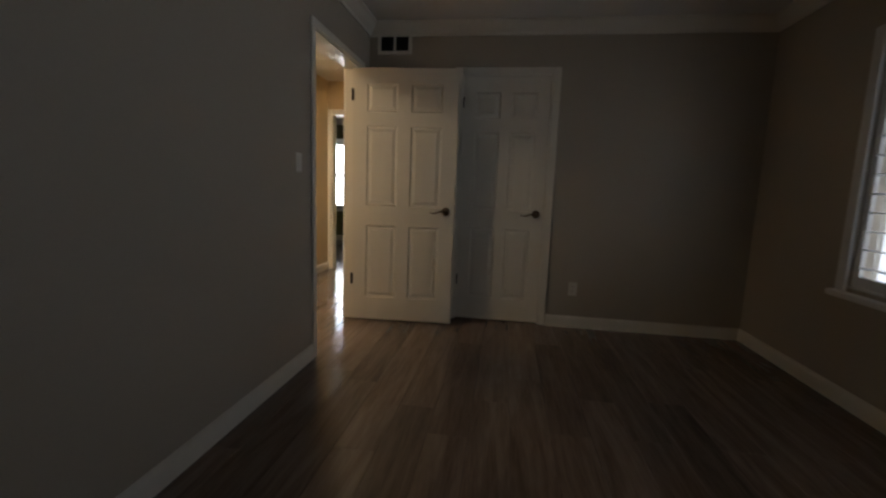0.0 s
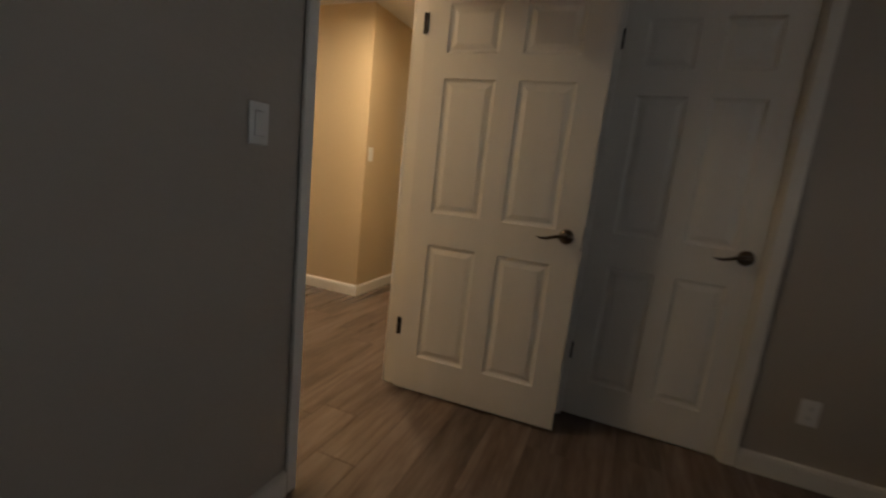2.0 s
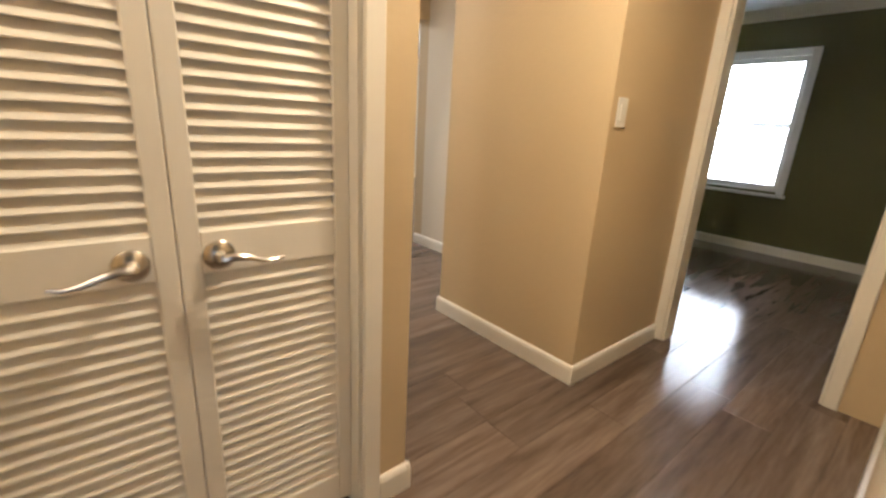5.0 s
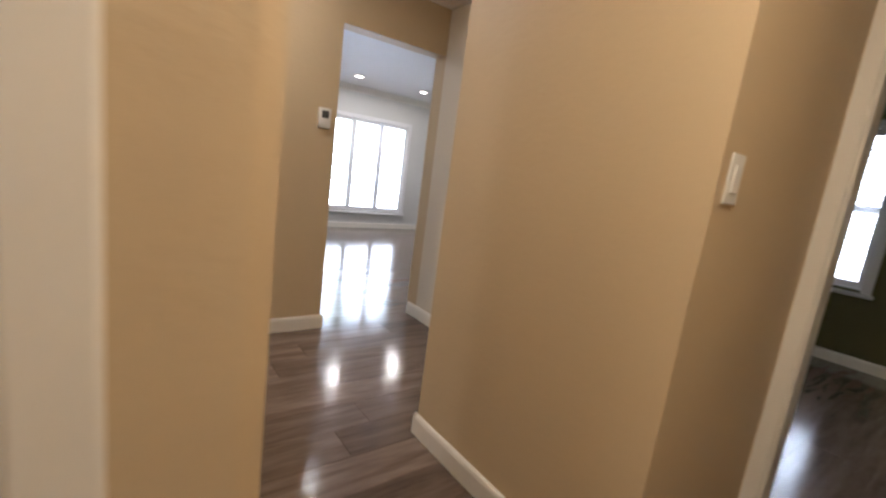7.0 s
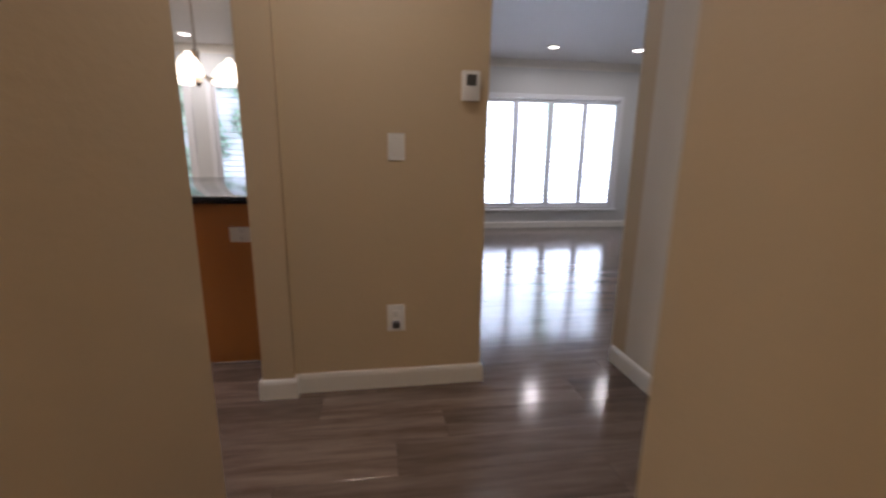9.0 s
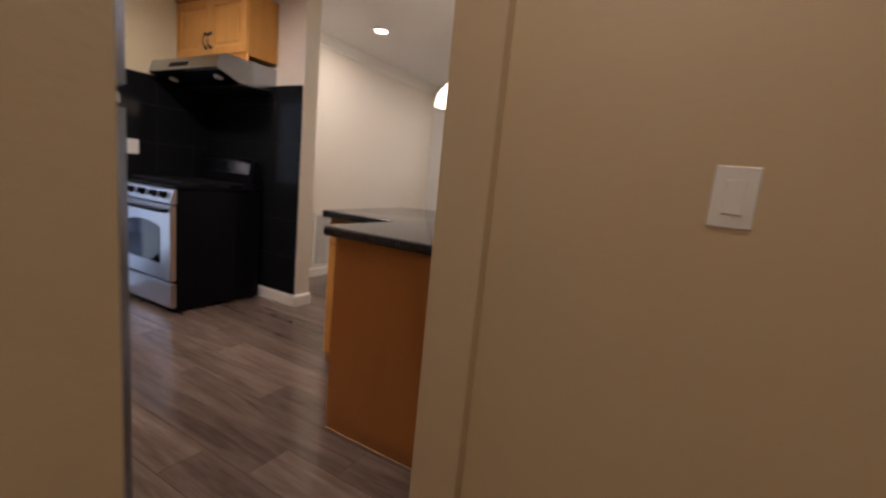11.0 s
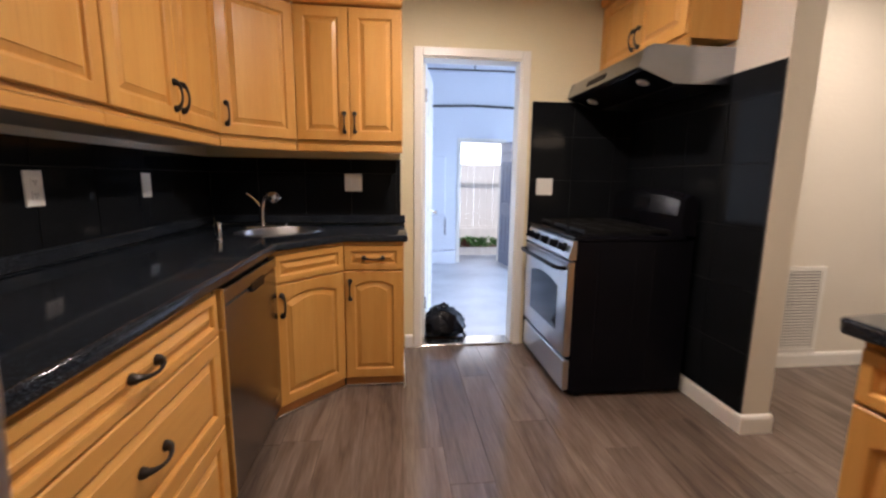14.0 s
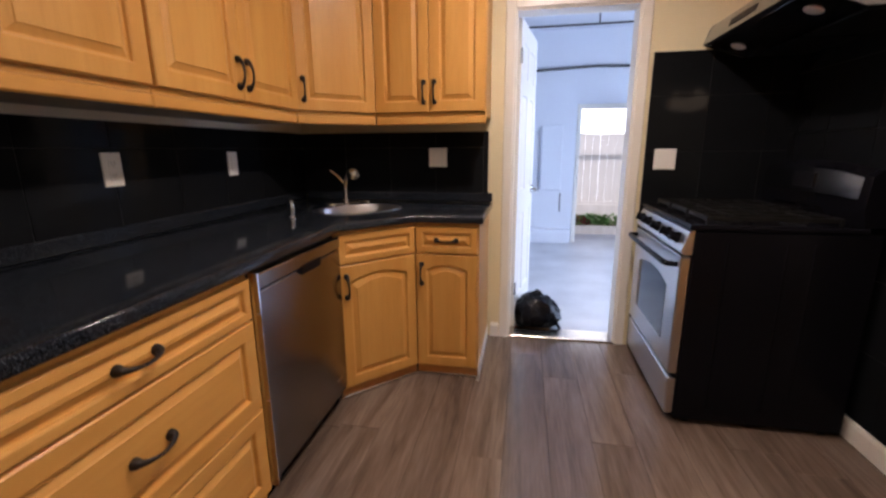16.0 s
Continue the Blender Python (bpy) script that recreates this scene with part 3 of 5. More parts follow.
part("plate", boxed(-0.014, 0.014, 0, 0.003, 0, 0.11), BRONZE, strike)

# wall grille above the bedroom door
g = thing("wall_grille", (0.07, 0.0, 2.20), 0, "white metal air grille with two dark openings high on the wall", "grille")
bm = bmesh.new()
for a in ((0, 0.29, 0, 0.03), (0, 0.29, 0.15, 0.18), (0, 0.03, 0.03, 0.15), (0.26, 0.29, 0.03, 0.15), (0.135, 0.155, 0.03, 0.15)):
    box(bm, a[0], a[1], -0.014, -0.001, a[2], a[3], bevel=0.003)
part("frame", bm, TRIM, g)
part("backing", boxed(0.02, 0.27, -0.004, -0.0015, 0.02, 0.16), DARK, g, "dark opening")
for k in range(9):
    for x0, x1 in ((0.03, 0.135), (0.155, 0.26)):
        part("slat", boxed(x0, x1, -0.011, -0.005, 0.036 + k * 0.0125, 0.038 + k * 0.0125), DARK, g)


def plate(name, loc, rz, label, style, w=0.075, h=0.118, category="switch", proud=0.006):
    """A wall plate centred at loc, facing local -y."""
    root = thing(name, loc, rz, label, category)
    part("cover", boxed(-w / 2, w / 2, -proud, -0.001, -h / 2, h / 2, bevel=0.0025), PLASTIC, root)
    f = -proud
    if style == "rocker":
        part("rocker", boxed(-0.017, 0.017, f - 0.004, f + 0.001, -0.033, 0.033, bevel=0.002), PLASTIC, root)
    elif style == "double":
        for x in (-w / 4, w / 4):
            part("rocker", boxed(x - 0.016, x + 0.016, f - 0.004, f + 0.001, -0.033, 0.033, bevel=0.002), PLASTIC, root)
    elif style == "outlet":
        for z in (-0.022, 0.022):
            face = part("socket", boxed(-0.017, 0.017, f - 0.003, f + 0.001, z - 0.015, z + 0.015, bevel=0.002), PLASTIC, root)
            for x in (-0.006, 0.006):
                part("slot", boxed(x - 0.001, x + 0.001, f - 0.0036, f - 0.0025, z - 0.002, z + 0.007), DARK, face, "dark slot")
            part("slot", boxed(-0.002, 0.002, f - 0.0036, f - 0.0025, z - 0.010, z - 0.006), DARK, face, "dark slot")
    return root


plate("light_switch", (0.0, -1.278, 1.235), 90, "white rocker light switch beside the bedroom doorway", "rocker", 0.069, 0.11)
plate("light_switch", (-1.145, 1.06, 1.25), 90, "white rocker light switch near the wall corner", "rocker")
plate("light_switch", (-3.49, 0.61, 1.16), 90, "white rocker light switch on the beige passage wall", "rocker")
o = plate("wall_outlet", (-3.49, 0.60, 0.36), 90, "white wall outlet with a small plug-in sensor", "outlet", 0.085, 0.135, "outlet")
part("sensor", boxed(-0.018, 0.018, -0.034, -0.0095, -0.045, -0.012, bevel=0.004), GREY_PLASTIC, o, "dark plug-in sensor")
plate("wall_outlet", (1.78, 0.0, 0.33), 0, "white outlet low on the bedroom wall", "outlet", 0.07, 0.115, "outlet")
plate("light_switch", (-2.0, -1.985, 1.18), -90, "white outlet on the black tiled splashback", "outlet", 0.078, 0.122, "outlet", 0.016)
plate("light_switch", (-2.0, -2.655, 1.18), -90, "white rocker switch on the black tiled splashback", "rocker", 0.072, 0.118, "switch", 0.016)
plate("light_switch", (-2.94, -3.405, 1.195), 180, "white double switch on the black tiled splashback", "double", 0.115, 0.118, "switch", 0.016)
plate("light_switch", (-4.285, -3.405, 1.18), 180, "white double switch on the black tiled wall beside the cooker", "double", 0.118, 0.118, "switch", 0.016)

th = thing("thermostat", (-3.49, 0.935, 1.36), 90, "white wall thermostat with a dark display", "thermostat")
part("case", boxed(-0.04, 0.04, -0.028, -0.001, 0, 0.125, bevel=0.006, seg=2), PLASTIC, th)
part("display", boxed(-0.022, 0.022, -0.030, -0.0275, 0.062, 0.108), GREY_PLASTIC, th, "dark grey display")
part("button", boxed(-0.012, 0.012, -0.031, -0.0275, 0.028, 0.04, bevel=0.001), PLASTIC, th)

# ---- louvered closet ----
casing("doorway_louver_closet", 0.80, 2.03, 0.12, (-1.11, -0.95, 0), 90, "white painted frame of the louvered hall closet", both=False)
# Dark sheet painted as the closet's inner shade, seen between the slats.
structure("closet_dark_sheet", boxed(-1.86, -1.84, -1.2, -0.10, 0, CEIL), DARK, "near-black sheet painted for the shade inside the louvered closet", "wall")


def louver_door(y, label, knob_x, way):
    w, h, t = 0.387, 1.965, 0.03
    root = thing("louvered_door", (-1.168, y, 0.03), 90, label, "closet door", "louvered closet doors")
    st = 0.042
    for n, a in (("stile", (0, st, 0, h)), ("stile", (w - st, w, 0, h)), ("bottom_rail", (st, w - st, 0, 0.105)), ("lock_rail", (st, w - st, 0.80, 0.895)), ("top_rail", (st, w - st, h - 0.08, h))):
        part(n, boxed(a[0], a[1], -t / 2, t / 2, a[2], a[3], bevel=0.003), DOORWHITE, root)
    sb = bmesh.new()
    L = w - 2 * st
    prof = [(-0.0122, -0.0185), (-0.0120, -0.0206), (-0.0100, -0.0212), (0.0112, 0.0180), (0.0100, 0.0205), (0.0082, 0.0207)]
    ends = [[sb.verts.new((x, p, q)) for p, q in prof] for x in (0, L)]
    for k in range(6):
        sb.faces.new((ends[0][k], ends[0][(k + 1) % 6], ends[1][(k + 1) % 6], ends[1][k]))
    sb.faces.new(ends[0][::-1])
    sb.faces.new(ends[1])
    me = meshed("slat", sb, DOORWHITE)
    for z0, z1 in ((0.105, 0.80), (0.895, h - 0.08)):
        n = int(round((z1 - z0) / 0.0310))
        for k in range(n):
            s = new("slat", me)
            s.parent, s.location = root, (st, 0, z0 + (k + 0.5) * (z1 - z0) / n)
    lever(root, knob_x, 0.84, -t / 2, way)
    return root


louver_door(-0.944, "white louvered closet door with nickel lever, closed", 0.383 - 0.075, -1)
louver_door(-0.555, "white louvered closet door with nickel lever, slightly ajar", 0.075, 1)

# hall ceiling lamps; the south one is unseen, added to light the bedroom door
for hp in (HALL_LAMP, HALL_FILL_SOUTH):
    hl = thing("ceiling_lamp", (*hp, CEIL), 0, "small frosted ceiling lamp, lit warm", "ceiling lamp", "hall ceiling lamps")
    bm = bmesh.new()
    lathe(bm, [(0.095, -0.001), (0.095, -0.02), (0.085, -0.03)], 28)
    part("base", bm, NICKEL, hl)
    bm = bmesh.new()
    lathe(bm, [(0.082, -0.031), (0.08, -0.05), (0.065, -0.075), (0.03, -0.086), (0.004, -0.088)], 28)
    part("shade", bm, FROST, hl, "glowing frosted glass bowl")

# recessed can lights, with the unseen one added in the passage
bm = bmesh.new()
lathe(bm, [(0.085, 0.0), (0.088, -0.006), (0.062, -0.009), (0.060, -0.004)], 28)
ring_me = meshed("trim_ring", bm, TRIM, True)
bm = bmesh.new()
lathe(bm, [(0.059, -0.003), (0.058, -0.006), (0.004, -0.0065)], 24)
lens_me = meshed("lens", bm, CAN_GLOW, True)
for cx, cy in CANS_LIVING + CANS_DINING + FILL_CAN_PASSAGE + [k[:2] for k in CANS_KITCHEN]:
    c = thing("recessed_light", (cx, cy, CEIL - 0.001), 0, "round recessed ceiling light with white ring, lit", "ceiling light", "recessed ceiling lights")
    for n, me in (("trim_ring", ring_me), ("lens", lens_me)):
        new(n, me).parent = c

# ---- windows with plantation shutters ----


def shutters(name, loc, rz, w, z0, z1, panels, label, tilt, pitch=0.072, depth=0.14, glow_mat=None, rail=None, backdrop=0.9):
    """A window in an opening w wide: casing, sill, glass and hinged louver panels. Local x along the wall, -y into the room."""
    root = thing(name, loc, rz, label, "window", kind="structure")
    h = z1 - z0
    c = 0.065
    for n, a in (("casing", (-c, 0.004, z0 - 0.02, z1 + c)), ("casing", (w - 0.004, w + c, z0 - 0.02, z1 + c)), ("head_casing", (0.005, w - 0.005, z1 - 0.004, z1 + c))):
        part(n, boxed(a[0], a[1], -0.022, -0.001, a[2], a[3], bevel=0.004), SHUTTER, root)
    part("sill", boxed(-c - 0.02, w + c + 0.02, -0.055, -0.001, z0 - 0.055, z0 - 0.021, bevel=0.006), SHUTTER, root)
    part("sill_board", boxed(0.001, w - 0.001, -0.001, depth - 0.002, z0 + 0.0005, z0 + 0.012), SHUTTER, root)
    pane = part("glass_pane", boxed(0.002, w - 0.002, depth - 0.03, depth - 0.026, z0 + 0.013, z1 - 0.002), GLASS, root)
    pane.visible_shadow = False
    if rail:
        part("meeting_rail", boxed(0.002, w - 0.002, depth - 0.05, depth - 0.031, z0 + rail - 0.02, z0 + rail + 0.02), SHUTTER, root)
    pw, st = w / panels, 0.045
    L = pw - 2 * st - 0.004
    sb = bmesh.new()
    sl = pitch * 0.43
    pts = []
    for k in range(8):
        a = 2 * math.pi * k / 8
        u, v = sl * math.cos(a), 0.005 * math.sin(a)
        pts.append((u * math.cos(tilt) - v * math.sin(tilt), u * math.sin(tilt) + v * math.cos(tilt)))
    ends = [[sb.verts.new((x, p, q)) for p, q in pts] for x in (0, L)]
    for k in range(8):
        sb.faces.new((ends[0][k], ends[0][(k + 1) % 8], ends[1][(k + 1) % 8], ends[1][k]))
    sb.faces.new(ends[0][::-1])
    sb.faces.new(ends[1])
    slat = meshed("slat", sb, SHUTTER, True)
    for i in range(panels):
        x = i * pw
        pan = part("shutter_panel", boxed(x + 0.002, x + st, 0.01, 0.038, z0 + 0.014, z1 - 0.004, bevel=0.003), SHUTTER, root)
        part("stile", boxed(x + pw - st, x + pw - 0.002, 0.01, 0.038, z0 + 0.014, z1 - 0.004, bevel=0.003), SHUTTER, pan)
        part("rail", boxed(x + st, x + pw - st, 0.01, 0.038, z0 + 0.014, z0 + 0.07, bevel=0.003), SHUTTER, pan)
        part("rail", boxed(x + st, x + pw - st, 0.01, 0.038, z1 - 0.06, z1 - 0.004, bevel=0.003), SHUTTER, pan)
        n = int((h - 0.13) / pitch)
        for k in range(n):
            s = new("slat", slat)
            s.parent, s.location = pan, (x + st + 0.002, 0.024, z0 + 0.07 + (k + 0.5) * (h - 0.13) / n)
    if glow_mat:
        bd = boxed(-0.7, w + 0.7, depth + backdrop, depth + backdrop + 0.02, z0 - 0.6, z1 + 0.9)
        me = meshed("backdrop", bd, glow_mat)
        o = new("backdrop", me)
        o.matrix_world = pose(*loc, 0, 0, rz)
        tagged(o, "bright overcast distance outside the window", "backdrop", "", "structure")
    return root


shutters("window_1", (-7.9, 1.50, 0), 90, 2.70, 0.32, 1.92, 5, "wide white window with five open louvered shutter panels", 0.25, glow_mat=SKY_W)
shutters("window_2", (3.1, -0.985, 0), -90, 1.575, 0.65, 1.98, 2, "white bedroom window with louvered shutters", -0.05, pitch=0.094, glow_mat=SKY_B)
shutters("window_3", (-2.55, 4.9, 0), 0, 1.13, 0.66, 2.0, 1, "white double-hung window with thin blinds in the green wall", -0.3, pitch=0.045, depth=0.12, glow_mat=SKY_G, rail=0.68)
shutters("window_4", (-7.9, -2.34, 0), 90, 0.42, 0.06, 2.05, 1, "tall narrow white louvered shutter in the dining room", 0.1, glow_mat=SKY_D)
shutters("window_5", (-7.9, -1.60, 0), 90, 0.74, 0.50, 1.98, 1, "white louvered window in the dining room, slats open", 0.1, glow_mat=SKY_D)
casing("doorway_green_room", 0.76, 2.04, 0.12, (-1.10, 1.84, 0), 0, "white painted door frame of the green room")
casing("doorway_garage", 0.70, 2.04, 0.14, (-3.40, -3.405, 0), 180, "white painted door frame between kitchen and garage")

# ---- kitchen cabinets ----


def field_door(bm, w, h, t=0.02, fw=0.055, rise=0.0):
    """A raised-panel front, back at y = 0, face towards -y, optionally with an arched top rail."""
    N = 13

    def loop(o, y, arch):
        pts = [(o, y, o), (w - o, y, o)]
        for k in range(N):
            u = 1 - 2 * k / (N - 1)
            pts.append((w / 2 + u * (w / 2 - o), y, h - o - (arch * u * u if arch else 0)))
        return pts

    f = fw
    rows = [(0, 0, 0), (0, -t + 0.004, 0), (0.004, -t, 0), (f - 0.004, -t, rise), (f + 0.001, -t + 0.003, rise), (f + 0.004, -t + 0.012, rise), (f + 0.010, -t + 0.013, rise), (f + 0.030, -t + 0.004, rise), (f + 0.032, -t + 0.001, rise)]
    rings_fill(bm, [loop(*r) for r in rows])
    bm.faces.new([bm.verts.new(p) for p in ((0, 0, 0), (0, 0, h), (w, 0, h), (w, 0, 0))])
    bmesh.ops.remove_doubles(bm, verts=bm.verts, dist=1e-5)


def pull(parent, x, z, y, upright):
    """An arched dark bronze pull with two swollen feet."""
    bm = bmesh.new()
    L = 0.052
    rows = [(-1.0, 0.004), (-0.9, 0.016), (-0.7, 0.024), (-0.35, 0.030), (0, 0.032), (0.35, 0.030), (0.7, 0.024), (0.9, 0.016), (1.0, 0.004)]
    pts = [((x, y - d, z + u * L) if upright else (x + u * L, y - d, z - 0.006 * math.cos(u * 1.5))) for u, d in rows]
    tube(bm, pts, [0.0095, 0.0098, 0.0066, 0.0048, 0.0045, 0.0048, 0.0066, 0.0098, 0.0095], 10)
    for u in (-1, 1):
        c = (x, y, z + u * L) if upright else (x + u * L, y, z)
        lathe(bm, [(0.0145, -0.0005), (0.0145, -0.004), (0.012, -0.013), (0.005, -0.021)], 14, "y", c)
    return part("pull_handle", bm, BRONZE, parent, "dark bronze arched pull")


def front(parent, name, x, z, w, h, y, pulls=(), level=False, rise=0.0, fw=0.055):
    bm = bmesh.new()
    field_door(bm, w, h, fw=fw, rise=rise)
    ob = part(name, bm, MAPLE_H if level else MAPLE, parent, at=(x, y, z), smooth=False)
    for px, pz, up in pulls:
        pull(ob, px, pz, -0.02, up)
    return ob


def carcass(parent, w, d, z0, z1, toe=True):
    part("body", boxed(0.001, w - 0.001, 0.0, d, z0, z1), MAPLE, parent, smooth=False)
    if toe:
        part("toe_kick", boxed(0.001, w - 0.001, 0.012, d - 0.02, 0.0, z0 - 0.001), MAPLE_DARK, parent, smooth=False)
        part("toe_trim", boxed(0.001, w - 0.001, 0.0, 0.011, 0.0, 0.018, bevel=0.003), NICKEL, parent, "pale metal strip at the floor")


# drawer bank beside the refrigerator
c = thing("drawer_cabinet", (-2.62, -0.88, 0), -90, "honey maple base cabinet with three raised-panel drawers", "cabinet", "kitchen base cabinets")
carcass(c, 0.945, 0.615, 0.06, 0.872)
front(c, "drawer_front", 0.077, 0.715, 0.856, 0.135, -0.001, [(0.435, 0.07, False)], True, fw=0.03)
front(c, "drawer_front", 0.077, 0.395, 0.856, 0.312, -0.001, [(0.435, 0.16, False)], True)
front(c, "drawer_front", 0.077, 0.068, 0.856, 0.32, -0.001, [(0.435, 0.16, False)], True)

# dishwasher
dw = thing("dishwasher", (-2.62, -1.835, 0), -90, "stainless steel dishwasher with a recessed handle", "dishwasher")
part("tub", boxed(0.004, 0.636, 0.0, 0.6, 0.05, 0.87), DARK, dw)
bm = bmesh.new()
prof = [(0.0, 0.085), (-0.026, 0.085), (-0.030, 0.11), (-0.032, 0.45), (-0.030, 0.79), (-0.022, 0.80), (0.0, 0.80)]
ends = [[bm.verts.new((x, y, z)) for y, z in prof] for x in (0.008, 0.632)]
for k in range(len(prof)):
    bm.faces.new((ends[0][k], ends[0][(k + 1) % len(prof)], ends[1][(k + 1) % len(prof)], ends[1][k]))
bm.faces.new(ends[0][::-1])
bm.faces.new(ends[1])
part("door", bm, STEEL_DARK, dw, "brushed stainless door")
part("control_strip", boxed(0.008, 0.632, -0.036, -0.001, 0.803, 0.855, bevel=0.004), STEEL_DARK, dw)
part("handle_pocket", boxed(0.27, 0.43, -0.038, -0.0325, 0.775, 0.812, bevel=0.006), BLACK_GLOSS, dw, "dark handle pocket")
part("edge_strip", boxed(0.0, 0.0075, -0.034, 0.0, 0.06, 0.86), CHROME, dw, "bright metal edge strip")
part("badge", boxed(0.52, 0.57, -0.0335, -0.0322, 0.17, 0.182, bevel=0.0005), CHROME, dw, "small chrome badge")
part("toe_panel", boxed(0.008, 0.632, 0.02, 0.03, 0.0, 0.08), BLACK_GLOSS, dw)

# diagonal sink cabinet
AX, AY, BX, BY = -2.62, -2.485, -2.925, -2.81
wid = math.hypot(BX - AX, BY - AY)
ang = math.degrees(math.atan2(BY - AY, BX - AX))
c = thing("sink_cabinet", (AX, AY, 0), ang, "honey maple diagonal corner sink cabinet with arched door", "cabinet", "kitchen base cabinets")


def local_plan(root, pts):
    m = Matrix.Rotation(-root.rotation_euler.z, 3, "Z")
    return [tuple((m @ (Vector((x, y, 0)) - root.location)).xy) for x, y in pts]


bm = bmesh.new()
prism(bm, local_plan(c, [(AX, AY), (BX, BY), (BX, -3.40), (-2.006, -3.40), (-2.006, AY)]), 0.06, 0.872)
part("body", bm, MAPLE, c, smooth=False)
part("toe_kick", boxed(0.0, wid, 0.008, 0.02, 0.0, 0.059), MAPLE_DARK, c)
part("toe_trim", boxed(0.0, wid, -0.004, 0.007, 0.0, 0.018, bevel=0.003), NICKEL, c, "pale metal strip at the floor")
front(c, "drawer_front", 0.01, 0.715, wid - 0.02, 0.14, -0.001, (), True, fw=0.034)
front(c, "door", 0.01, 0.07, wid - 0.02, 0.635, -0.001, [(0.032, 0.53, True)], rise=0.035)

c = thing("end_cabinet", (BX - 0.003, BY, 0), 180, "honey maple narrow base cabinet with drawer and arched door", "cabinet", "kitchen base cabinets")
ew = 0.342
carcass(c, ew, 0.585, 0.06, 0.872)
front(c, "drawer_front", 0.008, 0.715, ew - 0.016, 0.14, -0.001, [((ew - 0.016) / 2, 0.07, False)], True, fw=0.034)
front(c, "door", 0.008, 0.07, ew - 0.016, 0.635, -0.001, [(0.03, 0.53, True)], rise=0.03)
part("end_strip", boxed(ew, ew + 0.006, -0.02, 0.58, 0.0, 0.08), PLASTIC, c, "white strip at the floor")

# worktop with the sink cut out
SX, SY, SA = -2.56, -2.955, math.radians(ang)


def oval(a, b, n=36):
    out = []
    for k in range(n):
        t = 2 * math.pi * k / n
        e = 0.8
        u = a * math.copysign(abs(math.cos(t)) ** e, math.cos(t))
        v = b * math.copysign(abs(math.sin(t)) ** e, math.sin(t))
        out.append((SX + u * math.cos(SA) - v * math.sin(SA), SY + u * math.sin(SA) + v * math.cos(SA)))
    return out


def slab(outline, hole, z0, z1, round_off):
    bm = bmesh.new()
    tops = []
    for z in (z0, z1):
        es = []
        for lp in (outline, hole) if hole else (outline,):
            vs = [bm.verts.new((x, y, z)) for x, y in lp]
            es.append([bm.edges.new((vs[k], vs[(k + 1) % len(vs)])) for k in range(len(vs))])
            tops.append(vs)
        bmesh.ops.triangle_fill(bm, use_beauty=True, edges=[e for q in es for e in q])
    n = len(tops) // 2
    for a, b in zip(tops[:n], tops[n:]):
        for k in range(len(a)):
            bm.faces.new((a[k], a[(k + 1) % len(a)], b[(k + 1) % len(a)], b[k]))
    bmesh.ops.recalc_face_normals(bm, faces=bm.faces)
    lead = tops[n]
    es = [e for v in lead for e in v.link_edges if e.other_vert(v) in lead and any(abs(f.normal.z) < 0.1 for f in e.link_faces)]
    lo = tops[0]
    es += [e for v in lo for e in v.link_edges if e.other_vert(v) in lo and any(abs(f.normal.z) < 0.1 for f in e.link_faces)]
    bmesh.ops.bevel(bm, geom=list(set(es)), offset=round_off, segments=3, affect="EDGES", profile=0.5)
    return bm


wt = thing("worktop", (-2.3, -2.0, 0.874), 0, "speckled black laminate worktop along two walls", "worktop")
bm = slab([(-2.002, -0.873), (-2.662, -0.873), (-2.662, -2.465), (-2.94, -2.775), (-3.292, -2.775), (-3.292, -3.403), (-2.002, -3.403)], oval(0.235, 0.17), 0.874, 0.915, 0.012)
bm.transform(Matrix.Translation((2.3, 2.0, -0.874)))
part("slab", bm, COUNTER, wt)
for a in ((0.276, 0.298, -1.38, 1.127), (-0.99, 0.276, -1.403, -1.381)):
    part("upstand", boxed(*a, 0.042, 0.10, bevel=0.006), COUNTER, wt)

sk = thing("sink", (SX, SY, 0.915), ang, "oval stainless steel sink let into the worktop", "sink")
bm = bmesh.new()
loops = []
for s, z in ((1.10, 0.0006), (1.10, 0.004), (1.06, 0.006), (1.0, 0.004), (0.97, -0.01), (0.93, -0.09), (0.86, -0.135), (0.7, -0.15), (0.1, -0.155)):
    lp = []
    for k in range(36):
        t = 2 * math.pi * k / 36
        e = 0.8
        lp.append((0.229 * s * math.copysign(abs(math.cos(t)) ** e, math.cos(t)), 0.164 * s * math.copysign(abs(math.sin(t)) ** e, math.sin(t)), z))
    loops.append(lp)
rings_fill(bm, loops)
part("bowl", bm, STEEL_H, sk)
bm = bmesh.new()
lathe(bm, [(0.035, -0.1535), (0.035, -0.15), (0.02, -0.1495), (0.004, -0.151)], 18)
part("drain", bm, CHROME, sk)

fx, fy = -2.40, -3.16
fc = thing("faucet", (fx, fy, 0.915), ang, "brushed nickel single-lever faucet with round spray head", "faucet")
bm = bmesh.new()
box(bm, -0.12, 0.12, -0.028, 0.028, 0.0, 0.012, bevel=0.005, seg=2)
part("deck_plate", bm, NICKEL, fc)
bm = bmesh.new()
tube(bm, [(0, 0, 0.012), (0, 0, 0.06), (0.0, -0.005, 0.12), (0.0, -0.03, 0.175), (0.0, -0.075, 0.205), (0, -0.115, 0.2)], [0.020, 0.016, 0.013, 0.013, 0.015, 0.018], 14)
part("spout", bm, NICKEL, fc)
bm = bmesh.new()
lathe(bm, [(0.012, 0.034), (0.029, 0.022), (0.037, 0.0), (0.034, -0.022), (0.025, -0.036), (0.004, -0.040)], 16, "y", (0.0, -0.125, 0.19))
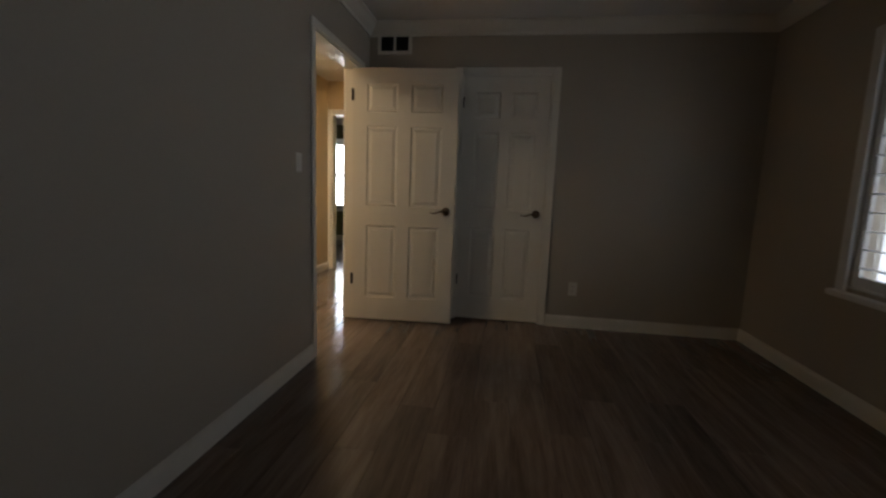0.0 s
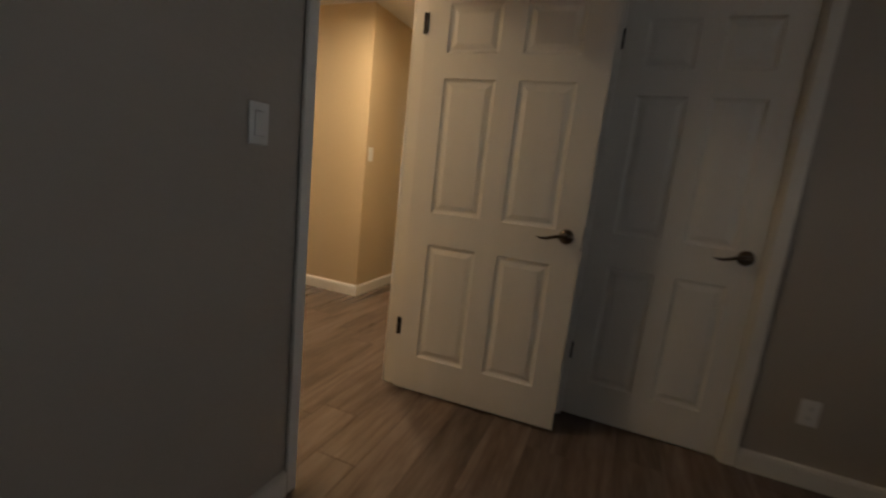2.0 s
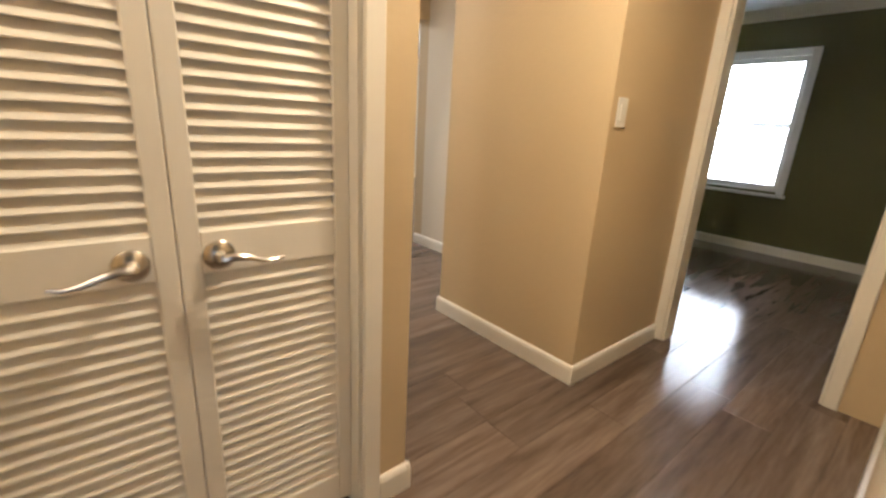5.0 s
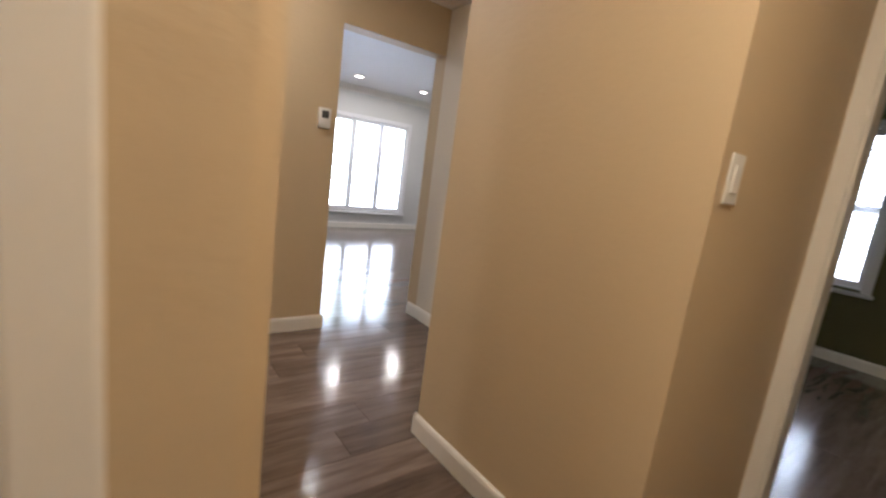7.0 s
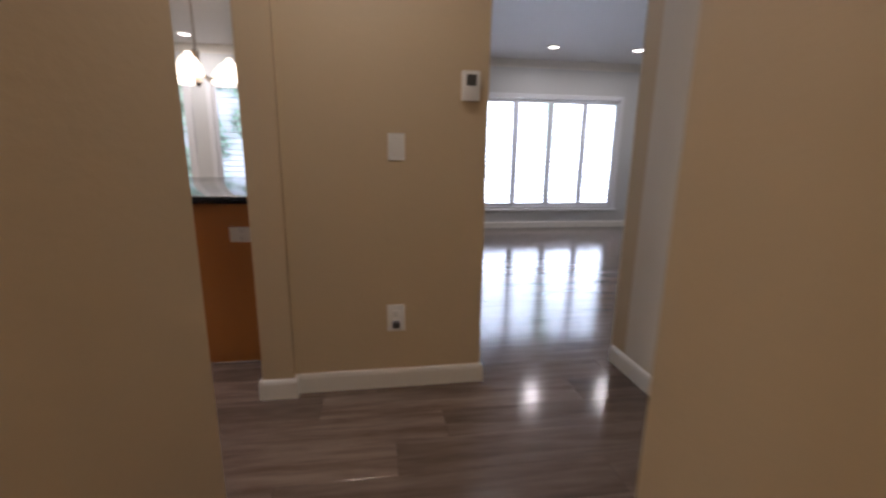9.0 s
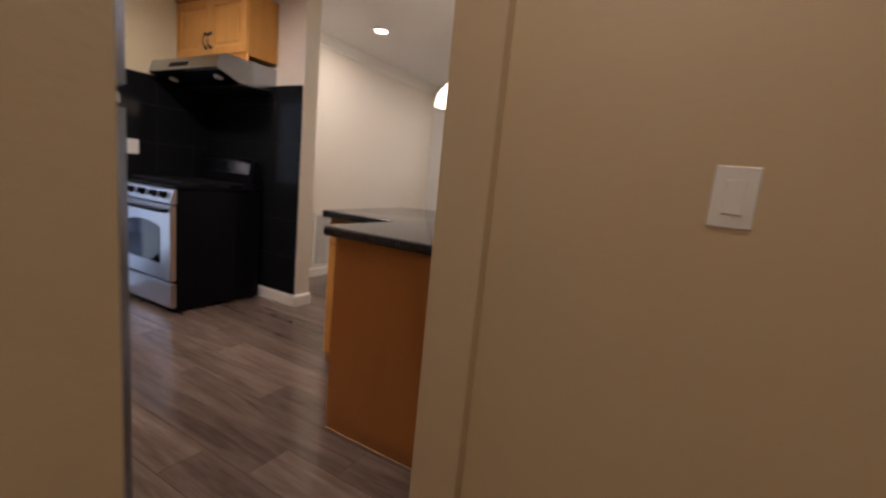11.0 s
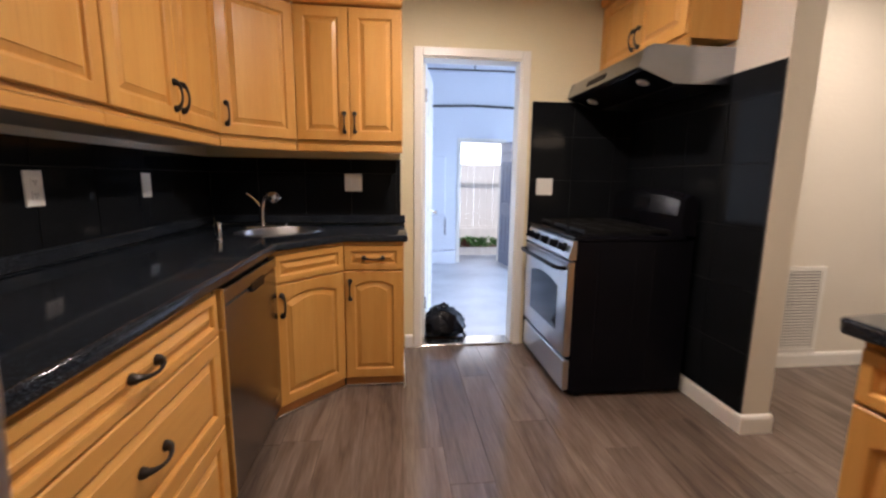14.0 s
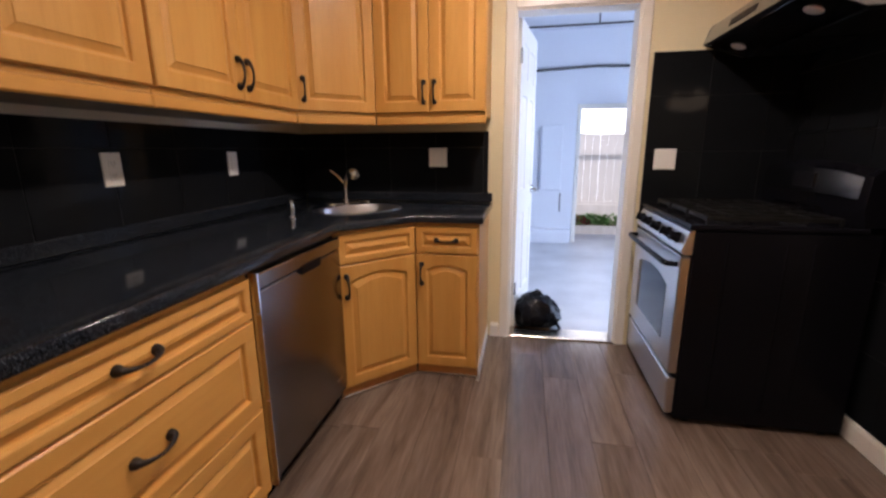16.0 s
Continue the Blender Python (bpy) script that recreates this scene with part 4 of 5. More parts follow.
part("spray_head", bm, NICKEL, fc)
bm = bmesh.new()
tube(bm, [(0.0, 0.01, 0.13), (-0.04, 0.018, 0.18), (-0.085, 0.02, 0.212)], [0.011, 0.006, 0.0045], 10)
part("lever", bm, NICKEL, fc)
sp = thing("soap_dispenser", (-2.36, -2.585, 0.915), 0, "slim chrome soap dispenser beside the sink", "soap dispenser")
bm = bmesh.new()
lathe(bm, [(0.02, 0), (0.02, 0.006), (0.013, 0.012), (0.013, 0.05), (0.016, 0.052), (0.016, 0.085), (0.012, 0.092), (0.003, 0.094)], 16)
part("pump", bm, CHROME, sp)
sp = thing("hole_cap", (-2.53, -3.2, 0.915), 0, "small chrome cap on the worktop behind the sink", "cap")
bm = bmesh.new()
lathe(bm, [(0.02, 0), (0.02, 0.01), (0.014, 0.022), (0.003, 0.025)], 16)
part("cap", bm, CHROME, sp)

# wall cabinets
ZB, ZT = 1.425, 2.20


def upper(loc, rz, w, doors, label, depth=0.315, name="wall_cabinet", z0=ZB, z1=ZT, hand=None, body=None, group="kitchen wall cabinets"):
    c = thing(name, loc, rz, label, "cabinet", group)
    if body:
        bm = bmesh.new()
        prism(bm, local_plan(c, body), z0 - loc[2], z1 - loc[2])
        part("body", bm, MAPLE, c, smooth=False)
    else:
        part("body", boxed(0.001, w - 0.001, 0.0, depth, z0 - loc[2], z1 - loc[2]), MAPLE, c, smooth=False)
    dwid = (w - 0.012 - 0.004 * (doors - 1)) / doors
    for i in range(doors):
        if doors == 1:
            px = 0.032 if hand != "r" else dwid - 0.032
        else:
            px = dwid - 0.028 if i % 2 == 0 else 0.028
        front(c, "door", 0.006 + i * (dwid + 0.004), z0 + 0.02 - loc[2], dwid, z1 - z0 - 0.03, -0.001, [(px, 0.105, True)], fw=0.058)
    part("light_rail", boxed(0.0, w, -0.004, 0.014, z0 - 0.045 - loc[2], z0 - 0.001 - loc[2], bevel=0.006), MAPLE_H, c)
    part("top_moulding", boxed(0.0, w, -0.045, 0.02, z1 + 0.001 - loc[2], z1 + 0.06 - loc[2], bevel=0.012), MAPLE_H, c)
    return c


UX = -2.315
upper((UX, -0.97, ZB), -90, 0.918, 2, "honey maple wall cabinet with two raised-panel doors")
upper((UX, -1.89, ZB), -90, 0.90, 2, "honey maple wall cabinet with two raised-panel doors")
ux0, uy0, ux1, uy1 = UX, -2.792, -2.64, -3.09
uw, ua = math.hypot(ux1 - ux0, uy1 - uy0), math.degrees(math.atan2(uy1 - uy0, ux1 - ux0))
upper((ux0, uy0, ZB), ua, uw, 1, "honey maple diagonal corner wall cabinet", body=[(ux0, uy0), (ux1, uy1), (ux1, -3.40), (-2.006, -3.40), (-2.006, uy0)])
upper((-2.643, uy1, ZB), 180, 0.627, 2, "honey maple wall cabinet with two narrow doors", depth=0.31)
# Grey strip added to paint the shaded wall band below the cabinets.
structure("undercabinet_shade_strip", boxed(-2.30, -2.002, -2.8, -0.975, 1.384, 1.42), GREIGE, "added grey strip painted as shade beneath the wall cabinets", "trim")

# ---- black tile ----


def tiles(name, loc, rz, w, z0, z1, tw, thh, label, start=0.0):
    root = thing(name, loc, rz, label, "tiles", kind="structure")
    part("grout_bed", boxed(0, w, -0.006, -0.001, z0, z1), GROUT, root)
    cache = {}
    z = z0
    while z < z1 - 0.01:
        hh = min(thh, z1 - z)
        x = -start
        while x < w - 0.01:
            a, b = max(x, 0), min(x + tw, w)
            key = (round(b - a, 3), round(hh, 3))
            if key not in cache:
                cache[key] = meshed("tile", boxed(0.0012, b - a - 0.0012, -0.0095, -0.0061, 0.0012, hh - 0.0012, bevel=0.0012), TILE)
            t = new("tile", cache[key])
            t.parent = root
            t.location = (a, random.uniform(-0.0006, 0.0004), z)
            t.rotation_euler = (random.uniform(-0.0035, 0.0035), 0, random.uniform(-0.0035, 0.0035))
            x += tw
        z += thh


tiles("splashback_east", (-2.0, -0.873, 0), -90, 2.529, 0.951, 1.352, 0.305, 0.305, "glossy black tile splashback behind the worktop", 0.1)
tiles("splashback_south", (-2.01, -3.405, 0), 180, 1.25, 0.951, 1.352, 0.305, 0.305, "glossy black tile splashback behind the corner sink")
tiles("cooker_tiles_south", (-4.175, -3.405, 0), 180, 0.742, 0.005, 1.765, 0.305, 0.305, "glossy black wall tiles beside the garage doorway")
tiles("cooker_tiles_west", (-4.92, -3.395, 0), 90, 1.222, 0.098, 1.765, 0.305, 0.305, "glossy black wall tiles behind the cooker")

# ---- refrigerator ----
FX, FW = -2.803, 0.76
rf = thing("refrigerator", (FX, -0.104, 0), -90, "stainless steel top-freezer refrigerator with long curved handles", "refrigerator")
part("cabinet", boxed(0.005, FW - 0.005, 0.075, 0.755, 0.02, 1.70, bevel=0.006), BLACK_GLOSS, rf)


def curved_door(x0, x1, z0, z1):
    bm = bmesh.new()
    n = 14
    loops = []
    for k in range(n + 1):
        u = k / n
        x = x0 + (x1 - x0) * u
        y = -0.018 * (1 - (2 * u - 1) ** 4) - 0.012 * (1 - (2 * u - 1) ** 2)
        loops.append([(x, y + 0.012, z0), (x, y + 0.012, z1), (x, 0.07, z1), (x, 0.07, z0)])
    made = [[bm.verts.new(p) for p in lp] for lp in loops]
    for a, b in zip(made, made[1:]):
        for k in range(4):
            bm.faces.new((a[k], a[(k + 1) % 4], b[(k + 1) % 4], b[k]))
    bm.faces.new(made[0][::-1])
    bm.faces.new(made[-1])
    es = [e for e in bm.edges if abs(e.calc_face_angle(0)) > 1.0 and (abs(e.verts[0].co.y) < 0.05)]
    bmesh.ops.bevel(bm, geom=es, offset=0.006, segments=2, affect="EDGES", profile=0.5)
    return bm


for nm, z0, z1, ha, hb in (("freezer_door", 1.222, 1.695, 1.232, 1.66), ("fridge_door", 0.07, 1.192, 1.182, 0.70)):
    dd = part(nm, curved_door(0.004, FW - 0.004, z0, z1), STEEL, rf, "curved brushed stainless door")
    hx, sgn = 0.648, 1 if hb > ha else -1
    bm = bmesh.new()
    L = abs(hb - ha)
    rows = [(0.0, -0.060), (0.012, -0.072), (0.05, -0.075), (0.3, -0.072), (0.6, -0.063), (0.85, -0.048), (0.96, -0.038), (1.0, -0.030)]
    pts = [(hx, y, ha + sgn * u * L) for u, y in rows]
    tube(bm, pts, [0.010, 0.016, 0.018, 0.018, 0.018, 0.018, 0.018, 0.012], 16, 0.8)
    bar = part("handle", bm, STEEL_H, dd, "rounded metal bar handle")
    part("handle_foot", boxed(hx - 0.013, hx + 0.013, -0.062, 0.004, min(ha, ha + sgn * 0.016), max(ha, ha + sgn * 0.016), bevel=0.004, seg=2), CHROME, bar, "polished bracket at the handle's end")
    bm = bmesh.new()
    za, zb = sorted((hb + sgn * 0.004, hb - sgn * 0.075))
    lo = [(hx + dx, -0.032 if abs(dx) < 0.015 else -0.020) for dx in (-0.022, -0.012, 0.012, 0.022)]
    prism(bm, [(hx - 0.022, 0.004)] + lo + [(hx + 0.022, 0.004)], za, zb, bevel=0.004)
    part("handle_foot", bm, CHROME, bar, "flared foot of the handle on the door")
part("hinge_gap", boxed(0.02, FW - 0.02, 0.03, 0.074, 1.193, 1.221), BLACK_GLOSS, rf, "black gap between the doors")
for x in (0.05, FW - 0.12):
    part("hinge_bracket", boxed(x, x + 0.075, -0.002, 0.03, 1.199, 1.215, bevel=0.002), CHROME, rf, "bright hinge bracket")
part("base_grille", boxed(0.02, FW - 0.02, 0.03, 0.07, 0.005, 0.06), BLACK_GLOSS, rf)

# ---- cooker ----
ck = thing("gas_cooker", (-4.185, -3.335, 0), 90, "freestanding gas cooker with stainless front and black sides", "cooker")
W = 0.765
part("body", boxed(0.0, W, 0.012, 0.69, 0.025, 0.905, bevel=0.005), BLACK_GLOSS, ck)
for y in (0.14, 0.36, 0.46):
    part("side_rib", boxed(W - 0.002, W + 0.004, y - 0.006, y + 0.006, 0.10, 0.86, bevel=0.0025), BLACK_GLOSS, ck, "pressed rib in the black side panel")
for x in (0.03, W - 0.06):
    for y in (0.06, 0.62):
        part("foot", boxed(x, x + 0.03, y, y + 0.03, 0.0, 0.026), BLACK_IRON, ck)
part("cooktop", boxed(-0.003, W + 0.003, -0.01, 0.64, 0.906, 0.93, bevel=0.006), BLACK_GLOSS, ck)
bm = bmesh.new()
prof = [(-0.025, 0.80), (-0.035, 0.815), (-0.008, 0.90), (0.011, 0.905), (0.011, 0.80)]
ends = [[bm.verts.new((x, y, z)) for y, z in prof] for x in (0.004, W - 0.004)]
for k in range(5):
    bm.faces.new((ends[0][k], ends[0][(k + 1) % 5], ends[1][(k + 1) % 5], ends[1][k]))
bm.faces.new(ends[0][::-1])
bm.faces.new(ends[1])
cp = part("control_panel", bm, STEEL_H, ck, "stainless control panel")
for x in (0.09, 0.22, 0.38, 0.54, 0.67):
    bm = bmesh.new()
    lathe(bm, [(0.026, 0.0), (0.025, -0.01), (0.021, -0.013), (0.019, -0.034), (0.003, -0.036)], 18, "y")
    box(bm, -0.005, 0.005, -0.042, -0.034, -0.02, 0.02, bevel=0.002)
    k = part("knob", bm, BLACK_GLOSS, cp, "black control knob", at=(x, -0.020, 0.858))
    k.rotation_euler = (radians(-17), 0, 0)
od = part("oven_door", boxed(0.006, W - 0.006, -0.032, 0.011, 0.245, 0.79, bevel=0.006), STEEL_H, ck, "stainless oven door")
bm = bmesh.new()
wp = []
for k in range(15):
    u = -1 + 2 * k / 14
    wp.append((W / 2 + u * 0.24, 0.66 - 0.035 * u * u))
outline = [(W / 2 - 0.24, 0.36), (W / 2 + 0.24, 0.36)] + wp[::-1]
a = [bm.verts.new((x, -0.0335, z)) for x, z in outline]
b = [bm.verts.new((x, -0.0325, z)) for x, z in outline]
bm.faces.new(a)
bm.faces.new(b[::-1])
for k in range(len(a)):
    bm.faces.new((a[k], a[(k + 1) % len(a)], b[(k + 1) % len(a)], b[k]))
part("oven_window", bm, BLACK_GLASS, od, "arched black oven window", smooth=False)
bm = bmesh.new()
tube(bm, [(0.04, -0.03, 0.75), (0.05, -0.075, 0.752), (0.09, -0.082, 0.753), (W / 2, -0.084, 0.753), (W - 0.09, -0.082, 0.753), (W - 0.05, -0.075, 0.752), (W - 0.04, -0.03, 0.75)], [0.012, 0.013, 0.013, 0.013, 0.013, 0.013, 0.012], 12)
part("oven_handle", bm, BLACK_GLOSS, od, "black bar handle")
part("warming_drawer", boxed(0.006, W - 0.006, -0.028, 0.011, 0.045, 0.225, bevel=0.006), STEEL_H, ck, "stainless lower drawer")
part("drawer_gap", boxed(0.004, W - 0.004, -0.006, 0.0115, 0.226, 0.244), BLACK_GLOSS, ck)
bm = bmesh.new()
prof = [(0.615, 0.931), (0.60, 1.0), (0.61, 1.16), (0.635, 1.185), (0.665, 1.18), (0.69, 1.14), (0.69, 0.931)]
N = 9
loops = []
for i in range(N + 1):
    u = -1 + 2 * i / N
    x = W / 2 + u * (W / 2 - 0.002)
    dz = -0.03 * u * u
    loops.append([bm.verts.new((x, y, z + (dz if z > 1.1 else 0))) for y, z in prof])
for a, b in zip(loops, loops[1:]):
    for k in range(7):
        bm.faces.new((a[k], a[(k + 1) % 7], b[(k + 1) % 7], b[k]))
bm.faces.new(loops[0][::-1])
bm.faces.new(loops[-1])
bg = part("backguard", bm, BLACK_GLOSS, ck)
bm = bmesh.new()
loops = []
for i in range(N + 1):
    u = -1 + 2 * i / N
    x = W / 2 + u * (W / 2 - 0.04)
    dz = -0.03 * u * u
    loops.append([bm.verts.new((x, y, z + (dz if z > 1.1 else 0.012))) for y, z in ((0.5945, 1.03), (0.603, 1.155), (0.607, 1.155), (0.6, 1.03))])
for a, b in zip(loops, loops[1:]):
    for k in range(4):
        bm.faces.new((a[k], a[(k + 1) % 4], b[(k + 1) % 4], b[k]))
bm.faces.new(loops[0][::-1])
bm.faces.new(loops[-1])
part("clock_panel", bm, STEEL, bg, "stainless fascia with a dark clock")
o = part("clock_display", boxed(-0.10, 0.06, -0.004, 0.001, -0.034, 0.034, bevel=0.003), BLACK_GLASS, bg, "dark clock display", at=(W / 2, 0.596, 1.095))
o.rotation_euler = (radians(-4), 0, 0)
for gx in (0.03, 0.275, 0.52):
    bm = bmesh.new()
    w2 = 0.215
    for q in ((gx, gx + w2, 0.06, 0.072), (gx, gx + w2, 0.55, 0.562), (gx, gx + 0.012, 0.072, 0.55), (gx + w2 - 0.012, gx + w2, 0.072, 0.55), (gx + w2 / 2 - 0.006, gx + w2 / 2 + 0.006, 0.072, 0.55)):
        box(bm, *q, 0.945, 0.962, bevel=0.002)
    for y in (0.17, 0.31, 0.45):
        box(bm, gx + 0.012, gx + w2 - 0.012, y, y + 0.011, 0.948, 0.960, bevel=0.002)
    for x in (gx, gx + w2 - 0.012):
        for y in (0.06, 0.55):
            box(bm, x, x + 0.012, y, y + 0.012, 0.93, 0.946)
    part("grate", bm, BLACK_IRON, ck, "black cast iron grate")
for bx, by in ((0.137, 0.18), (0.137, 0.44), (0.382, 0.31), (0.627, 0.18), (0.627, 0.44)):
    bm = bmesh.new()
    lathe(bm, [(0.05, 0.93), (0.048, 0.937), (0.032, 0.939), (0.032, 0.946), (0.003, 0.947)], 18, "z", (bx, by, 0))
    part("burner", bm, BLACK_IRON, ck)

# ---- range hood and the cabinet over it ----
hd = thing("range_hood", (-4.41, -3.37, 1.71), 90, "stainless under-cabinet range hood with sloping front", "range hood")
HW = 0.89


def extruded(prof, x0, x1):
    bm = bmesh.new()
    ends = [[bm.verts.new((x, y, z)) for y, z in prof] for x in (x0, x1)]
    n = len(prof)
    for k in range(n):
        bm.faces.new((ends[0][k], ends[0][(k + 1) % n], ends[1][(k + 1) % n], ends[1][k]))
    bm.faces.new(ends[0][::-1])
    bm.faces.new(ends[1])
    return bm


part("canopy", extruded([(0.0, 0.072), (0.024, 0.148), (0.036, 0.164), (0.07, 0.178), (0.505, 0.178), (0.505, 0.012), (0.2, 0.012), (0.03, 0.066)], 0.012, HW - 0.012), STEEL, hd)
for x0, x1 in ((0.0, 0.0115), (HW - 0.0115, HW)):
    part("side_panel", extruded([(-0.001, 0.070), (0.023, 0.150), (0.035, 0.166), (0.07, 0.18), (0.505, 0.18), (0.505, 0.0), (0.19, 0.0)], x0, x1), STEEL, hd, smooth=False)
part("underside", extruded([(0.032, 0.060), (0.03, 0.0655), (0.2, 0.0115), (0.5, 0.0115), (0.5, 0.004), (0.196, 0.004)], 0.013, HW - 0.013), BLACK_GLOSS, hd, "dark underside of the hood")
for x in (0.05, HW / 2 + 0.01):
    part("grease_filter", boxed(x, x + HW / 2 - 0.06, 0.23, 0.48, -0.004, 0.0035, bevel=0.002), BLACK_IRON, hd, "dark grease filter")
for x in (0.15, HW - 0.15):
    bm = bmesh.new()
    lathe(bm, [(0.034, 0.0), (0.034, -0.006), (0.026, -0.011), (0.003, -0.012)], 16, "z")
    lo = part("lamp", bm, PLASTIC, hd, "round hood lamp", at=(x, 0.115, 0.0335))
    lo.rotation_euler = (radians(-18), 0, 0)
sw_ = part("switch_strip", boxed(-0.12, 0.12, -0.002, 0.002, -0.016, 0.016, bevel=0.001), BLACK_GLOSS, hd, "dark switch strip", at=(0.40, 0.0115, 0.112))
sw_.rotation_euler = (radians(-17.5), 0, 0)
upper((-4.655, -3.385, 1.925), 90, 0.91, 2, "honey maple cabinet above the range hood", depth=0.26, name="hood_cabinet", z0=1.925, z1=2.375)

# ---- peninsula ----
pn = thing("peninsula_cabinet", (-3.825, -0.71, 0), 90, "orange-stained plain panel end of the kitchen peninsula", "cabinet")
part("body", boxed(0.0, 0.75, 0.0, 0.50, 0.06, 0.872), MAPLE_DARK, pn, smooth=False)
part("toe_kick", boxed(0.002, 0.75, 0.006, 0.48, 0.0, 0.059), MAPLE_DARK, pn, smooth=False)
part("toe_trim", boxed(0.0, 0.75, -0.006, 0.005, 0.0, 0.014, bevel=0.003), NICKEL, pn, "pale metal strip at the floor")
plate("wall_outlet", (-3.8255, -0.165, 0.715), 90, "white outlet lying sideways on the peninsula panel", "outlet", 0.118, 0.078, "outlet")
pc = thing("peninsula_drawer_cabinet", (-4.33, -1.235, 0), 90, "honey maple peninsula cabinet with drawers and doors", "cabinet")
carcass(pc, 0.52, 0.60, 0.06, 0.872)
front(pc, "drawer_front", 0.01, 0.72, 0.33, 0.13, -0.001, [(0.16, 0.065, False)], True, fw=0.032)
front(pc, "drawer_front", 0.35, 0.72, 0.16, 0.13, -0.001, (), True, fw=0.032)
front(pc, "door", 0.01, 0.07, 0.33, 0.64, -0.001, [(0.3, 0.54, True)], rise=0.03)
front(pc, "door", 0.35, 0.07, 0.16, 0.64, -0.001, ())
pw_ = thing("peninsula_worktop", (-4.5, -0.6, 0.874), 0, "speckled black laminate peninsula worktop with an inner corner", "worktop")
bm = slab([(-3.775, 0.04), (-3.775, -0.735), (-3.80, -0.76), (-4.28, -0.76), (-4.28, -1.255), (-4.30, -1.275), (-5.15, -1.36), (-5.29, -1.26), (-5.32, -1.1), (-5.32, 0.048), (-3.665, 0.048), (-3.665, 0.04)], None, 0.874, 0.915, 0.012)
bm.transform(Matrix.Translation((4.5, 0.6, -0.874)))
part("slab", bm, COUNTER, pw_)

# ---- dining room ----
vg = thing("floor_grille", (-5.74, -2.86, 0.10), 180, "white louvered air grille low on the cream wall", "grille")
bm = bmesh.new()
for a in ((0, 0.30, 0, 0.03), (0, 0.30, 0.56, 0.59), (0, 0.03, 0.03, 0.56), (0.27, 0.30, 0.03, 0.56)):
    box(bm, a[0], a[1], -0.014, -0.001, a[2], a[3], bevel=0.003)
part("frame", bm, TRIM, vg)
part("backing", boxed(0.028, 0.272, -0.003, -0.0012, 0.028, 0.562), GREY_PLASTIC, vg)
sl = meshed("slat", boxed(0.03, 0.27, -0.012, -0.004, -0.006, 0.005), TRIM)
for k in range(26):
    s = new("slat", sl)
    s.parent, s.location = vg, (0, 0, 0.042 + k * 0.0202)

ch = thing("chandelier", (-5.35, -0.84, CEIL), 0, "brushed nickel chandelier with frosted bell shades, lit", "chandelier")
bm = bmesh.new()
lathe(bm, [(0.065, -0.001), (0.065, -0.02), (0.02, -0.035)], 20)
part("canopy", bm, NICKEL, ch)
bm = bmesh.new()
tube(bm, [(0, 0, -0.03), (0, 0, -0.55)], 0.007, 8)
lathe(bm, [(0.01, -0.54), (0.03, -0.57), (0.022, -0.62), (0.035, -0.70), (0.02, -0.76), (0.028, -0.80), (0.004, -0.83)], 16)
part("stem", bm, NICKEL, ch)
for k in range(5):
    a = 2 * math.pi * k / 5 + 0.15
    ca, sa = math.cos(a), math.sin(a)
    bm = bmesh.new()
    rows = [(0.02, -0.72), (0.10, -0.77), (0.19, -0.73), (0.245, -0.65), (0.255, -0.62)]
    tube(bm, [(r * ca, r * sa, z) for r, z in rows], 0.007, 8)
    arm = part("arm", bm, NICKEL, ch)
    bm = bmesh.new()
    lathe(bm, [(0.02, -0.62), (0.026, -0.64), (0.055, -0.665), (0.078, -0.71), (0.088, -0.78), (0.06, -0.785), (0.004, -0.77)], 20, "z", (0.255 * ca, 0.255 * sa, 0))
    part("shade", bm, FROST, arm, "glowing frosted glass bell shade")

# ---- garage ----
gd = panel_door("garage_door", 0.68, 2.02, (-3.425, -3.56, 0.01), -99.0, "white six-panel door to the garage, standing open", lever_x=0.62, lever_way=-1, sides=(-1, 1))
hinges(gd, 0.0, -0.02, (0.28, 1.80), NICKEL)
bd = panel_door("back_door", 0.66, 1.86, (-4.885, -7.08, -0.09), 98, "blue-grey six-panel back door, standing open", BLUEDOOR, lever_x=0.60, sides=(-1, 1))
casing("doorway_back", 0.68, 1.90, 0.14, (-4.22, -7.1, -0.1), 180, "white painted frame of the garage back door", both=False, wide=0.05)
bk = thing("black_bag", (-3.595, -3.68, -0.02), 0, "crumpled shiny black sack standing in the garage doorway", "bag")
bm = bmesh.new()
bmesh.ops.create_icosphere(bm, subdivisions=4, radius=1.0)
for v in bm.verts:
    p = v.co.copy()
    n = noise.noise(p * 2.1) * 0.16 + abs(noise.noise(p * 6.5)) * 0.16 + abs(noise.noise(p * 3.3 + Vector((4, 1, 0)))) * 0.12
    r = 1.0 + n
    z = p.z * r
    q = 1.0 - 0.28 * max(z, 0)
    v.co = Vector((p.x * r * 0.17 * q, p.y * r * 0.13 * q, max(z, -0.82) * 0.135 + 0.1115))
part("sack", bm, NYLON, bk, smooth=True)
bm = bmesh.new()
tube(bm, [(-0.15, 0.05, 0.05), (-0.175, 0.11, 0.02), (-0.13, 0.15, 0.012), (-0.08, 0.12, 0.02)], 0.012, 8)
part("strap", bm, NYLON, bk)
ws = thing("wooden_block", (-3.57, -3.552, -0.018), 0, "short orange-stained wooden threshold board", "board")
part("board", boxed(-0.13, 0.12, -0.01, 0.045, 0.0, 0.03, bevel=0.004), WOOD_STEP, ws)
eb = thing("electrical_panel", (-3.70, -7.1, 0.66), 180, "white painted electrical cabinet on the garage wall", "electrical panel")
part("box", boxed(0.0, 0.30, -0.05, -0.001, 0.0, 0.9, bevel=0.006), GARAGE_WHITE, eb)
